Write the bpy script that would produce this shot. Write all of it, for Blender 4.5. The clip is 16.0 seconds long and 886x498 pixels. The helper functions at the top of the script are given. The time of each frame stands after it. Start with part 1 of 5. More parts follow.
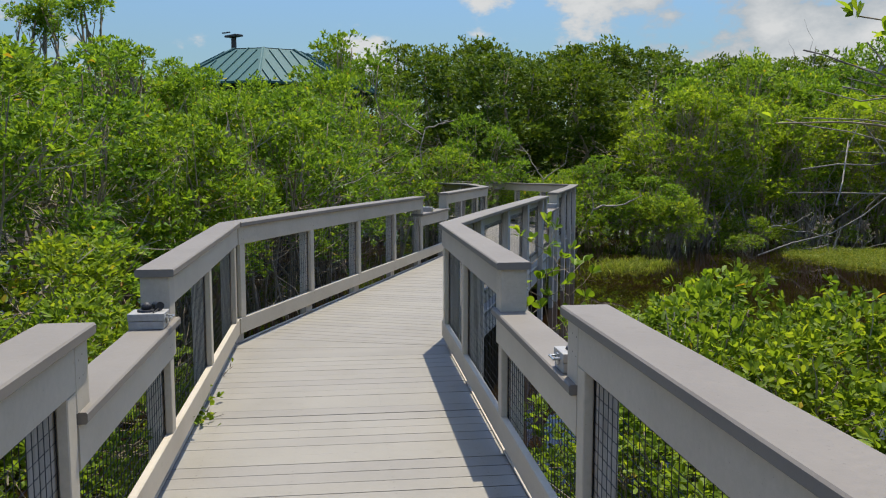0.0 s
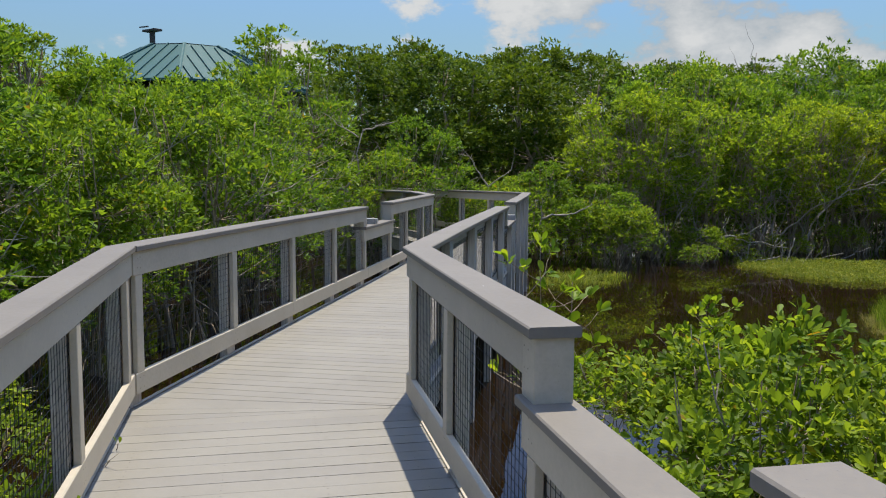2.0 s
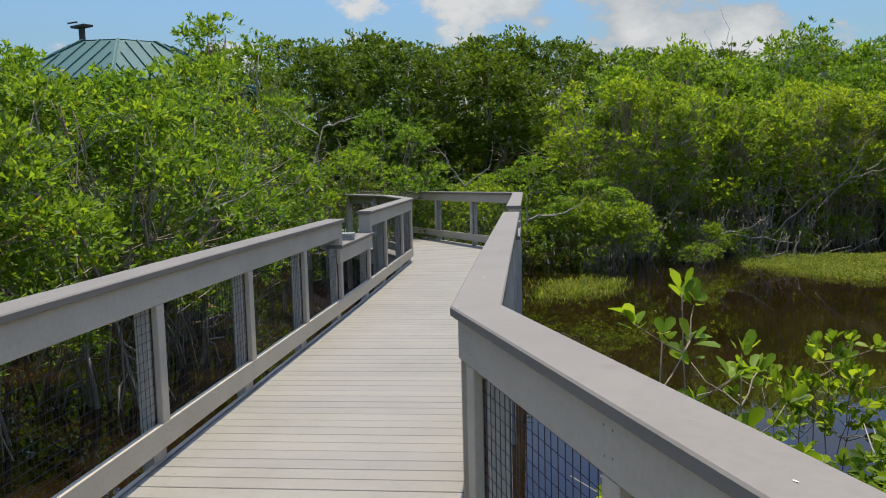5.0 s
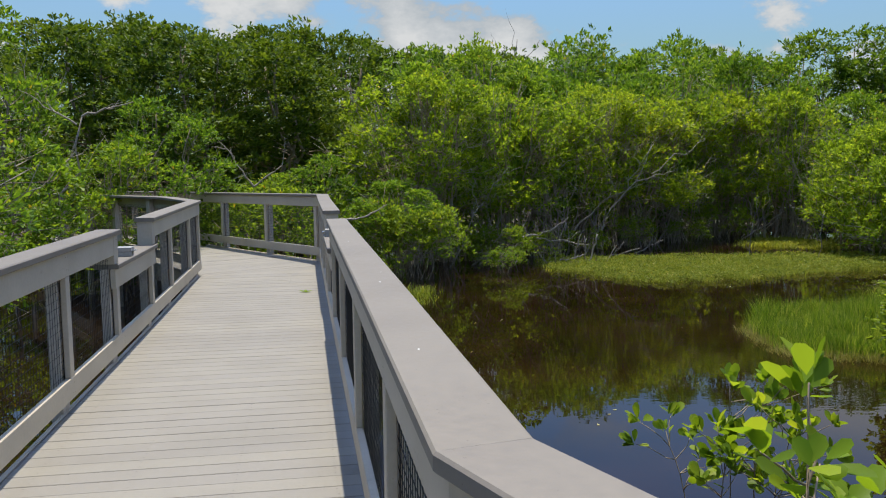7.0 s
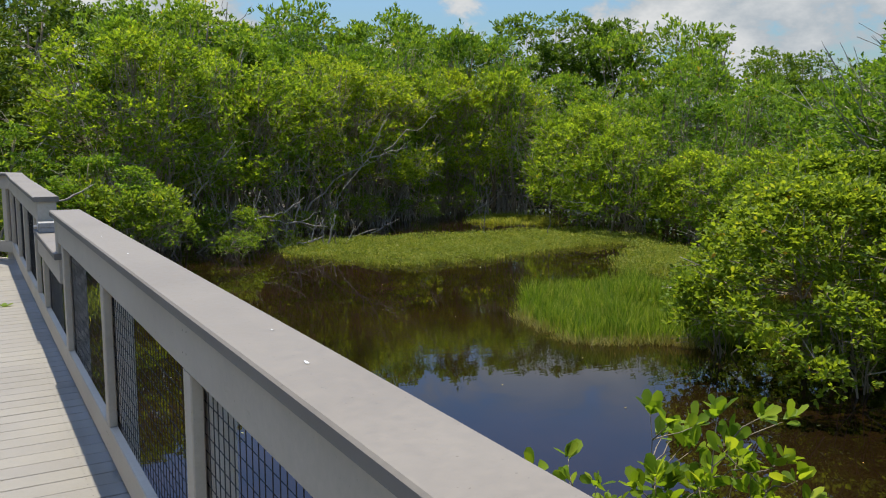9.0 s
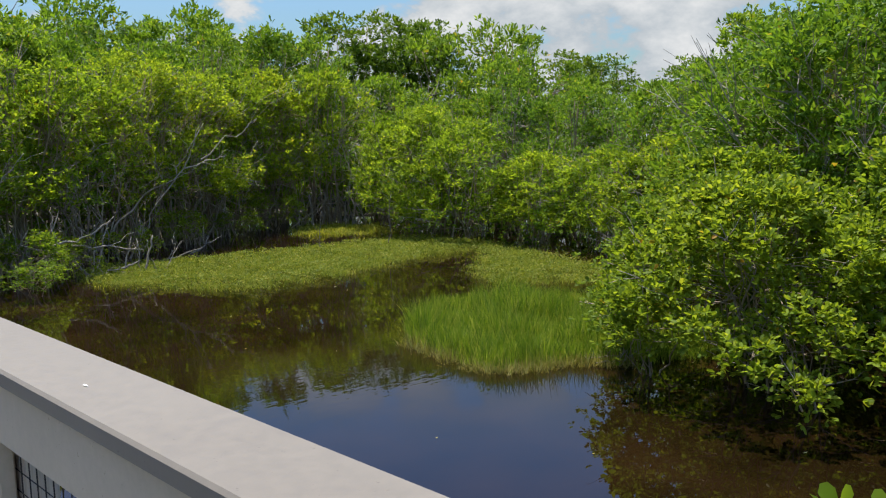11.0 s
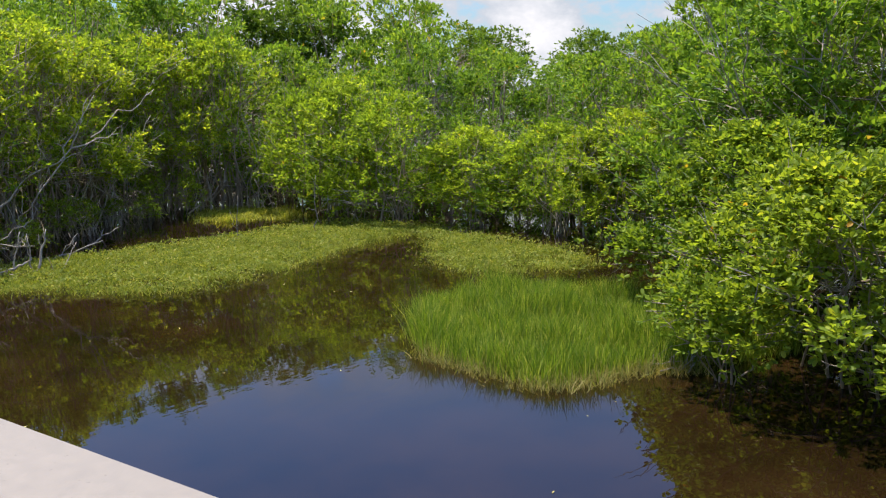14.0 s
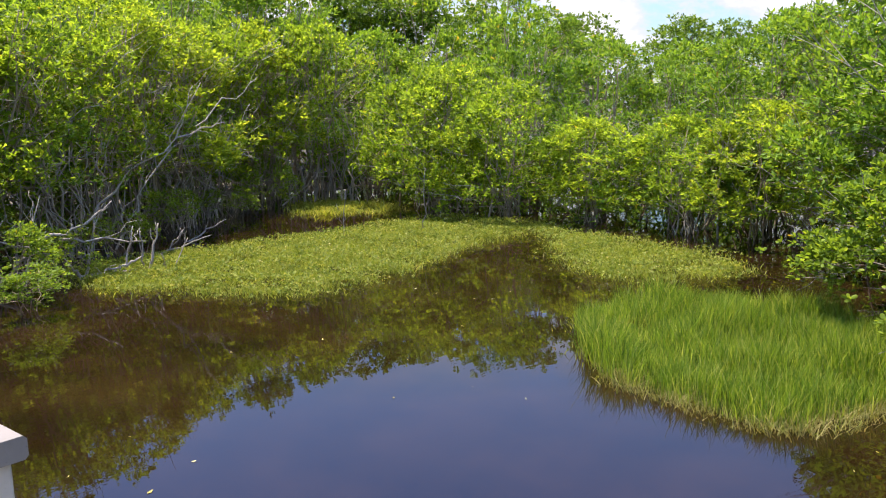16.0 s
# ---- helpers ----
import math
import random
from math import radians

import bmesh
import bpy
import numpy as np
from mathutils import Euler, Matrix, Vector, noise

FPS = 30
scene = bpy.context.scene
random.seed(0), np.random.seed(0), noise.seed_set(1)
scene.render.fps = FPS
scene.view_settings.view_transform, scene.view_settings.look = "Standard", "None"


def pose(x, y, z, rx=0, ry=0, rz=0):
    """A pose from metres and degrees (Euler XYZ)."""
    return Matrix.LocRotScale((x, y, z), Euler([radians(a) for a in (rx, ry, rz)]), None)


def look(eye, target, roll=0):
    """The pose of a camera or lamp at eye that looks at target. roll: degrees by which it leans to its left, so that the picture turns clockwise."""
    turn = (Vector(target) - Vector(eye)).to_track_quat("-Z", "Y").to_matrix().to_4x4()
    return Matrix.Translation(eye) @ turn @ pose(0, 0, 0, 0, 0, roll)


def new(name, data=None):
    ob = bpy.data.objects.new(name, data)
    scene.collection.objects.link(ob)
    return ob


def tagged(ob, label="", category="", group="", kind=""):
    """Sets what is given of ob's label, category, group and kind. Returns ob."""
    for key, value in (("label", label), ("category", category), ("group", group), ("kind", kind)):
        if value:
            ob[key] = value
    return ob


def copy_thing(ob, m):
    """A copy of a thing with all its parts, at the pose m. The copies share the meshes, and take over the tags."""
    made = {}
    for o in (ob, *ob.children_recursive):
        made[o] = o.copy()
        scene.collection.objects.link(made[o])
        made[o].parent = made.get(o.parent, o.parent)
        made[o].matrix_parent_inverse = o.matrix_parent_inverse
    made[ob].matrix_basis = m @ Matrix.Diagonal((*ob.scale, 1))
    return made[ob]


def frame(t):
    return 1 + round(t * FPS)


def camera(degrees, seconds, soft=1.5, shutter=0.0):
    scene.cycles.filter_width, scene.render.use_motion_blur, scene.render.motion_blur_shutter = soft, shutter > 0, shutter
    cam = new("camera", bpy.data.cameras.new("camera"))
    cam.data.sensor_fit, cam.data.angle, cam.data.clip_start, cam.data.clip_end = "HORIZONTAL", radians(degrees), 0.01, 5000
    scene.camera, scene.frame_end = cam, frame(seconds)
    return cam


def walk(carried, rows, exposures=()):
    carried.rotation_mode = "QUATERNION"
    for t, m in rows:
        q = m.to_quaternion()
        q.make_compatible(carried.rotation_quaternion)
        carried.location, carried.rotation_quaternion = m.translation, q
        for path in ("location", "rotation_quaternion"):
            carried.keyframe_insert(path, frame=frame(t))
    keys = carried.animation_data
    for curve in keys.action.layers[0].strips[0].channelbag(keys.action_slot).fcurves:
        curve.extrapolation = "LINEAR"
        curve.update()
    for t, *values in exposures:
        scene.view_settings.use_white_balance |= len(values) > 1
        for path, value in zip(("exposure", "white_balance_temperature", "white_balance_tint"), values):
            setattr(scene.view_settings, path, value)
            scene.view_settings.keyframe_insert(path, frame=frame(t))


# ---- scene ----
cam = camera(56.3, 16.0, soft=1.1)
PATH = [
    (0, (-0.004, 0.025, 1.462), (-0.492, 1.953, 1.252), -0.0),
    (0.5, (-0.144, 0.423, 1.449), (-0.58, 2.366, 1.258), 0.1),
    (1, (-0.296, 0.831, 1.45), (-0.663, 2.788, 1.27), -0.3),
    (1.5, (-0.437, 1.275, 1.455), (-0.786, 3.235, 1.265), 0.5),
    (2, (-0.647, 1.614, 1.456), (-0.969, 3.578, 1.26), 0.4),
    (2.5, (-0.817, 2.023, 1.446), (-1.167, 3.982, 1.25), 0.1),
    (3, (-0.991, 2.423, 1.452), (-1.372, 4.378, 1.272), -0.6),
    (5.5, (-1.627, 4.339, 1.452), (-1.694, 6.327, 1.249), -1.8),
    (6, (-1.793, 4.785, 1.449), (-1.668, 6.772, 1.256), -1.9),
    (6.5, (-1.906, 5.18, 1.425), (-1.684, 7.158, 1.232), -1.9),
    (7, (-1.99, 5.579, 1.424), (-1.667, 7.542, 1.217), -0.6),
    (7.5, (-2.148, 6.056, 1.408), (-1.638, 7.977, 1.183), -0.5),
    (8, (-2.199, 6.535, 1.413), (-1.564, 8.416, 1.173), -0.1),
    (8.5, (-2.235, 6.979, 1.391), (-1.437, 8.795, 1.137), 0.3),
    (9, (-2.285, 7.409, 1.394), (-1.292, 9.124, 1.128), 0.2),
    (9.5, (-2.286, 7.897, 1.422), (-1.138, 9.514, 1.159), -0.2),
    (10, (-2.324, 8.394, 1.398), (-1.04, 9.904, 1.13), -0.5),
    (10.2, (-2.34, 8.613, 1.38), (-1.022, 10.093, 1.113), -0.6),
    (12.3, (-2.247, 10.376, 1.368), (-0.725, 11.649, 1.121), -1.7),
    (12.5, (-2.284, 10.558, 1.375), (-0.727, 11.787, 1.119), -1.8),
    (13, (-2.294, 10.945, 1.371), (-0.712, 12.138, 1.096), -2.0),
    (13.5, (-2.204, 11.366, 1.353), (-0.613, 12.544, 1.067), -1.0),
    (14, (-2.228, 11.774, 1.369), (-0.62, 12.92, 1.049), -1.2),
    (14.5, (-2.224, 12.179, 1.384), (-0.615, 13.314, 1.036), -1.3),
    (15, (-2.147, 12.583, 1.377), (-0.565, 13.755, 1.023), -0.7),
    (15.5, (-2.221, 12.983, 1.407), (-0.663, 14.184, 1.043), -1.0),
    (16, (-2.17, 13.409, 1.421), (-0.64, 14.652, 1.077), -0.8),
]
walk(cam, [(t, look(eye, target, roll)) for t, eye, target, roll in PATH],
     exposures=[(0.0, 0.60, 6500, 9), (8.5, 0.63, 6500, 9), (10.0, 0.80, 6500, 9), (12.5, 0.83, 6500, 11), (14.0, 1.16, 6500, 15), (15.0, 1.41, 6500, 17), (16.0, 1.60, 6500, 20)])

# ---------------------------------------------------------------- sky and sun
SUN_WAY = Vector((0.05, 0.34, 1.06)).normalized()
world = bpy.data.worlds.new("sky")
scene.world = world
world.use_nodes = True
wn, wl = world.node_tree.nodes, world.node_tree.links
wn.clear()
sky = wn.new("ShaderNodeTexSky")
sky.sky_type, sky.sun_disc = "NISHITA", False
sky.sun_elevation = math.asin(SUN_WAY.z)
sky.sun_rotation = math.atan2(SUN_WAY.x, SUN_WAY.y)
sky.air_density, sky.dust_density, sky.ozone_density = 0.9, 0.0, 4.0
coord = wn.new("ShaderNodeTexCoord")
split = wn.new("ShaderNodeSeparateXYZ")
wl.new(coord.outputs["Generated"], split.inputs[0])


def wmath(op, a, b=None, c=None, clamp=False):
    n = wn.new("ShaderNodeMath")
    n.operation, n.use_clamp = op, clamp
    for i, v in enumerate((a, b, c)):
        if v is None:
            continue
        if isinstance(v, (int, float)):
            n.inputs[i].default_value = v
        else:
            wl.new(v, n.inputs[i])
    return n.outputs[0]


# cumulus: billows in the direction of view, flatter than wide
flat = wn.new("ShaderNodeVectorMath")
flat.operation = "MULTIPLY"
flat.inputs[1].default_value = (7.5, 7.5, 13.0)
wl.new(coord.outputs["Generated"], flat.inputs[0])
cloud = wn.new("ShaderNodeTexNoise")
cloud.inputs["Scale"].default_value, cloud.inputs["Detail"].default_value, cloud.inputs["Roughness"].default_value = 1.0, 11, 0.6
shift = wn.new("ShaderNodeVectorMath")
shift.operation = "ADD"
shift.inputs[1].default_value = (3.3, 1.7, 0.0)
wl.new(flat.outputs[0], shift.inputs[0])
wl.new(shift.outputs[0], cloud.inputs["Vector"])
# cloud banks by compass bearing: degrees clockwise from +y, and how cloudy
BANKS = ((-180, 0.35), (-50, 0.40), (-42, 0.52), (-34, 0.30), (-18, 0.22), (-6, 0.45), (1, 0.80), (10, 0.92), (18, 0.80), (22, 0.50), (26, 0.66), (32, 0.5), (40, 0.70), (47, 0.96), (58, 0.98), (66, 1.0), (78, 1.0), (92, 0.9), (180, 0.35))
bearing = wmath("ARCTAN2", split.outputs["X"], split.outputs["Y"])
bank_ramp = wn.new("ShaderNodeValToRGB")
bank_ramp.color_ramp.interpolation = "EASE"
while len(bank_ramp.color_ramp.elements) < len(BANKS):
    bank_ramp.color_ramp.elements.new(0.5)
for element, (deg, much) in zip(bank_ramp.color_ramp.elements, BANKS):
    element.position, element.color = (deg + 180) / 360, (much, much, much, 1)
wl.new(wmath("ADD", wmath("MULTIPLY", bearing, 1 / (2 * math.pi)), 0.5), bank_ramp.inputs[0])
bias = wmath("MULTIPLY", wmath("SUBTRACT", bank_ramp.outputs[0], 0.62), 0.42)
cover = wn.new("ShaderNodeMapRange")
cover.inputs["From Min"].default_value, cover.inputs["From Max"].default_value = 0.46, 0.62
cover.interpolation_type = "SMOOTHSTEP"
wl.new(wmath("ADD", wmath("MULTIPLY_ADD", cloud.outputs[0], 1.7, -0.35), bias), cover.inputs["Value"])
mixer = wn.new("ShaderNodeMix")
mixer.data_type = "RGBA"
height = wn.new("ShaderNodeMapRange")
height.interpolation_type = "SMOOTHSTEP"
for key, value in (("From Min", 0.22), ("From Max", 0.36), ("To Min", 1.0), ("To Max", 0.0)):
    height.inputs[key].default_value = value
wl.new(split.outputs["Z"], height.inputs["Value"])
# unseen white cover overhead, added to whiten the fill in shaded places
over = wn.new("ShaderNodeMapRange")
over.interpolation_type = "SMOOTHSTEP"
for key, value in (("From Min", 0.62), ("From Max", 0.80), ("To Min", 0.0), ("To Max", 0.7)):
    over.inputs[key].default_value = value
wl.new(split.outputs["Z"], over.inputs["Value"])
wl.new(wmath("MAXIMUM", wmath("MULTIPLY", cover.outputs[0], height.outputs[0]), over.outputs[0]), mixer.inputs["Factor"])
tint = wn.new("ShaderNodeMix")
tint.data_type, tint.blend_type = "RGBA", "MULTIPLY"
tint.inputs["Factor"].default_value = 1.0
hue = wn.new("ShaderNodeMix")
hue.data_type = "RGBA"
hue.inputs["A"].default_value, hue.inputs["B"].default_value = (1.03, 1.01, 0.77, 1), (0.80, 0.92, 1.18, 1)
rise = wn.new("ShaderNodeMapRange")
rise.inputs["From Max"].default_value = 0.5
wl.new(split.outputs["Z"], rise.inputs["Value"])
wl.new(rise.outputs[0], hue.inputs["Factor"])
wl.new(hue.outputs["Result"], tint.inputs["B"])
fade = wn.new("ShaderNodeMapRange")
for key, value in (("From Min", 0.0), ("From Max", 0.55), ("To Min", 0.30), ("To Max", 1.55)):
    fade.inputs[key].default_value = value
wl.new(split.outputs["Z"], fade.inputs["Value"])
deep = wn.new("ShaderNodeVectorMath")
deep.operation = "SCALE"
wl.new(sky.outputs[0], deep.inputs[0])
wl.new(fade.outputs[0], deep.inputs["Scale"])
wl.new(deep.outputs[0], tint.inputs["A"])
wl.new(tint.outputs["Result"], mixer.inputs["A"])
puff = wn.new("ShaderNodeValToRGB")
puff.color_ramp.elements[0].position, puff.color_ramp.elements[0].color = 0.47, (2.5, 2.75, 3.0, 1)
puff.color_ramp.elements[1].position, puff.color_ramp.elements[1].color = 0.64, (3.9, 3.95, 4.0, 1)
wl.new(cloud.outputs[0], puff.inputs[0])
wl.new(puff.outputs[0], mixer.inputs["B"])
back = wn.new("ShaderNodeBackground")
back.inputs["Strength"].default_value = 0.115
# upper sky, out of view, brightened as added fill for the shadows
fill_lift = wn.new("ShaderNodeMapRange")
fill_lift.interpolation_type = "SMOOTHSTEP"
for key, value in (("From Min", 0.60), ("From Max", 0.95), ("To Min", 1.0), ("To Max", 1.6)):
    fill_lift.inputs[key].default_value = value
wl.new(split.outputs["Z"], fill_lift.inputs["Value"])
lifted_sky = wn.new("ShaderNodeVectorMath")
lifted_sky.operation = "SCALE"
wl.new(mixer.outputs["Result"], lifted_sky.inputs[0])
wl.new(fill_lift.outputs[0], lifted_sky.inputs["Scale"])
wl.new(lifted_sky.outputs[0], back.inputs[0])
wl.new(back.outputs[0], wn.new("ShaderNodeOutputWorld").inputs[0])

sun = new("sun", bpy.data.lights.new("sun", "SUN"))
sun.data.energy, sun.data.angle, sun.data.color = 3.95, radians(0.6), (1.0, 0.94, 0.83)
sun.matrix_world = look(SUN_WAY * 60, (0, 0, 0))


# ---------------------------------------------------------------- materials
def mat(name):
    m = bpy.data.materials.new(name)
    m.use_nodes = True
    t = m.node_tree
    return m, t, t.nodes["Principled BSDF"]


def node(t, kind, **kw):
    n = t.nodes.new(kind)
    for k, v in kw.items():
        n.inputs[k].default_value = v
    return n


def ramp(t, fac, stops):
    r = t.nodes.new("ShaderNodeValToRGB")
    e = r.color_ramp.elements
    while len(e) < len(stops):
        e.new(0.5)
    for el, (p, c) in zip(e, stops):
        el.position, el.color = p, (*c, 1)
    t.links.new(fac, r.inputs[0])
    return r.outputs[0]


def mixc(t, fac, a, b, mode="MIX"):
    n = t.nodes.new("ShaderNodeMix")
    n.data_type, n.blend_type = "RGBA", mode
    for key, v in (("Factor", fac), ("A", a), ("B", b)):
        if isinstance(v, (int, float)):
            n.inputs[key].default_value = v
        elif isinstance(v, tuple):
            n.inputs[key].default_value = (*v, 1)
        else:
            t.links.new(v, n.inputs[key])
    return n.outputs["Result"]


def place(t, scale=(1, 1, 1)):
    """World-sized coordinates, stretched by scale."""
    g = t.nodes.new("ShaderNodeNewGeometry")
    m = t.nodes.new("ShaderNodeMapping")
    m.inputs["Scale"].default_value = scale
    t.links.new(g.outputs["Position"], m.inputs["Vector"])
    return m.outputs[0]


def tex(t, vec, scale, detail=4, rough=0.55):
    n = node(t, "ShaderNodeTexNoise", Scale=scale, Detail=detail, Roughness=rough)
    t.links.new(vec, n.inputs["Vector"])
    return n.outputs[0]


def bump(t, height, strength, distance):
    b = node(t, "ShaderNodeBump", Strength=strength, Distance=distance)
    t.links.new(height, b.inputs["Height"])
    t.links.new(b.outputs[0], t.nodes["Principled BSDF"].inputs["Normal"])


def painted(name, base, dirt, grain_along=(1, 1, 1)):
    """Painted or composite timber: weathered film with faint grain, stains and specks."""
    m, t, p = mat(name)
    v = place(t)
    info = t.nodes.new("ShaderNodeObjectInfo")
    stain = ramp(t, tex(t, v, 1.7, 6), [(0.42, (0, 0, 0)), (0.72, (1, 1, 1))])
    fine = tex(t, v, 38, 5, 0.65)
    c = mixc(t, stain, base, dirt)
    shade = ramp(t, fine, [(0.28, (0.86, 0.86, 0.85)), (0.72, (1.0, 1.0, 1.0))])
    c = mixc(t, 1.0, c, shade, "MULTIPLY")
    each = ramp(t, info.outputs["Random"], [(0.0, (0.91, 0.91, 0.92)), (1.0, (1.0, 1.0, 0.98))])
    c = mixc(t, 1.0, c, each, "MULTIPLY")
    speck = ramp(t, tex(t, v, 95, 2), [(0.24, (0.45, 0.43, 0.40)), (0.30, (1, 1, 1))])
    c = mixc(t, 0.5, c, speck, "MULTIPLY")
    scuff = ramp(t, tex(t, place(t, (3, 3, 13)), 1.4, 6, 0.62), [(0.66, (1, 1, 1)), (0.78, (0.82, 0.80, 0.77))])
    c = mixc(t, 1.0, c, scuff, "MULTIPLY")
    t.links.new(c, p.inputs["Base Color"])
    t.links.new(ramp(t, fine, [(0.3, (0.50, 0.50, 0.50)), (0.7, (0.68, 0.68, 0.68))]), p.inputs["Roughness"])
    p.inputs["Specular IOR Level"].default_value = 0.22
    bump(t, tex(t, place(t, grain_along), 60, 5, 0.6), 0.25, 0.002)
    return m


# rail paint lightened: bounce on shaded inner faces put into its colour; caps greyer
M_RAIL = painted("bounce_lit_painted_timber", (0.54, 0.47, 0.36), (0.47, 0.405, 0.305))
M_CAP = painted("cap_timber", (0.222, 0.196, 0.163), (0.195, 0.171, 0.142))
M_DECK = painted("deck_board", (0.283, 0.260, 0.220), (0.252, 0.231, 0.194), (3, 25, 25))


def rough_wood():
    m, t, p = mat("weathered_post_wood")
    v = place(t, (26, 26, 1.4))
    f = tex(t, v, 3, 8, 0.65)
    c = ramp(t, f, [(0.25, (0.30, 0.255, 0.20)), (0.5, (0.47, 0.415, 0.335)), (0.8, (0.58, 0.525, 0.44))])
    t.links.new(c, p.inputs["Base Color"])
    p.inputs["Roughness"].default_value = 0.85
    bump(t, f, 0.5, 0.006)
    return m


M_POST = rough_wood()


def metal(name, col, rough, metallic=1.0):
    m, t, p = mat(name)
    f = tex(t, place(t), 45, 4)
    t.links.new(ramp(t, f, [(0.3, tuple(c * 0.75 for c in col)), (0.7, col)]), p.inputs["Base Color"])
    t.links.new(ramp(t, f, [(0.3, (rough * 0.7,) * 3), (0.7, (min(1, rough * 1.2),) * 3)]), p.inputs["Roughness"])
    p.inputs["Metallic"].default_value = metallic
    return m


M_WIRE = metal("black_wire", (0.018, 0.018, 0.02), 0.5, 0.2)
M_STEEL = metal("galvanised_steel", (0.62, 0.62, 0.60), 0.38)
M_GREYBOX = metal("grey_box_paint", (0.36, 0.345, 0.315), 0.5, 0.0)
M_RUBBER = metal("black_rubber", (0.02, 0.02, 0.022), 0.55, 0.0)
M_NAIL = metal("dull_nail", (0.09, 0.07, 0.055), 0.6, 0.3)
M_CHALK = metal("chalky_white", (0.72, 0.72, 0.68), 0.9, 0.0)
M_ROOF = metal("green_roof_metal", (0.022, 0.102, 0.097), 0.78, 0.0)
M_DARKWOOD = metal("dark_brown_timber", (0.07, 0.055, 0.045), 0.8, 0.0)


def leafy(name, stops, gloss=0.42, thin=0.35, tuft=0.55, low=(0.78, 0.84, 0.80)):
    """Leaf: colour by leaf and by tree, waxy, lets some light through."""
    m, t, p = mat(name)
    g = t.nodes.new("ShaderNodeNewGeometry")
    info = t.nodes.new("ShaderNodeObjectInfo")
    c = ramp(t, g.outputs["Random Per Island"], stops)
    tree = ramp(t, info.outputs["Random"], [(0.0, (0.74, 0.80, 0.75)), (0.5, (0.95, 0.96, 0.9)), (1.0, (1.0, 0.95, 0.8))])
    c = mixc(t, 1.0, c, tree, "MULTIPLY")
    patch = ramp(t, tex(t, place(t), tuft, 3), [(0.35, low), (0.65, (1.0, 1.0, 1.0))])
    c = mixc(t, 1.0, c, patch, "MULTIPLY")
    t.links.new(c, p.inputs["Base Color"])
    p.inputs["Roughness"].default_value = gloss + 0.08
    p.inputs["Specular IOR Level"].default_value = 0.18
    tr = t.nodes.new("ShaderNodeBsdfTranslucent")
    t.links.new(mixc(t, 1.0, c, (1.42, 1.30, 0.7), "MULTIPLY"), tr.inputs[0])
    mx = t.nodes.new("ShaderNodeMixShader")
    mx.inputs[0].default_value = thin
    out = t.nodes["Material Output"]
    t.links.new(p.outputs[0], mx.inputs[1])
    t.links.new(tr.outputs[0], mx.inputs[2])
    t.links.new(mx.outputs[0], out.inputs[0])
    return m


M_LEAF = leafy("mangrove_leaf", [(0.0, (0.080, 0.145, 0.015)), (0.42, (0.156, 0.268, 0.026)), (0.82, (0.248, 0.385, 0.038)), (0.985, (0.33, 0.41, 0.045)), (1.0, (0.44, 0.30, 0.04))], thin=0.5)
# yellow-green copy of the mangrove leaf, with sunlit brightness put into the colour
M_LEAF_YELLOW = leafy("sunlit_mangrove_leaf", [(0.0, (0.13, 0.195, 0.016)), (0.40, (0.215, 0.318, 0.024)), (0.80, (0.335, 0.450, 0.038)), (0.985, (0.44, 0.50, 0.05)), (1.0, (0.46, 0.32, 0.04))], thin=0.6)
M_LEAF_DARK = leafy("broad_leaf_dark", [(0.0, (0.042, 0.08, 0.010)), (0.5, (0.105, 0.17, 0.017)), (1.0, (0.18, 0.24, 0.026))], thin=0.38)
M_LEAF_MID = leafy("broad_leaf_green", [(0.0, (0.058, 0.112, 0.012)), (0.5, (0.125, 0.215, 0.021)), (1.0, (0.21, 0.31, 0.03))], thin=0.42)
M_LEAF_NEAR = leafy("young_mangrove_leaf", [(0.0, (0.105, 0.160, 0.018)), (0.5, (0.202, 0.295, 0.027)), (0.88, (0.30, 0.395, 0.038)), (0.99, (0.39, 0.45, 0.046)), (1.0, (0.48, 0.26, 0.03))], 0.42, thin=0.55)
M_LEAF_YOUNG = leafy("bright_young_leaf", [(0.0, (0.12, 0.19, 0.014)), (0.5, (0.245, 0.36, 0.024)), (0.9, (0.38, 0.475, 0.04)), (0.99, (0.44, 0.50, 0.045)), (1.0, (0.50, 0.28, 0.03))], 0.40, thin=0.55)
M_GRASS = leafy("sedge", [(0.0, (0.06, 0.115, 0.016)), (0.35, (0.15, 0.25, 0.026)), (0.75, (0.26, 0.355, 0.042)), (1.0, (0.48, 0.49, 0.14))], 0.6, 0.5, 2.6, (0.66, 0.76, 0.6))
M_MARSH = leafy("marsh_herb", [(0.0, (0.19, 0.235, 0.032)), (0.6, (0.315, 0.365, 0.055)), (1.0, (0.45, 0.43, 0.13))], 0.6, 0.45, 1.8, (0.72, 0.76, 0.62))


M_HERB = leafy("marsh_small_leaf", [(0.0, (0.14, 0.19, 0.026)), (0.6, (0.27, 0.315, 0.042)), (0.92, (0.39, 0.385, 0.07)), (1.0, (0.55, 0.48, 0.16))], 0.5, 0.4, 1.8, (0.72, 0.78, 0.62))
M_STRAW = leafy("dry_straw", [(0.0, (0.17, 0.20, 0.05)), (0.5, (0.29, 0.29, 0.09)), (1.0, (0.44, 0.39, 0.18))], 0.6, 0.3, 2.6, (0.6, 0.62, 0.55))
M_FALLEN = leafy("fallen_leaf", [(0.0, (0.35, 0.26, 0.05)), (0.6, (0.5, 0.42, 0.12)), (1.0, (0.6, 0.55, 0.25))], 0.5, 0.1)


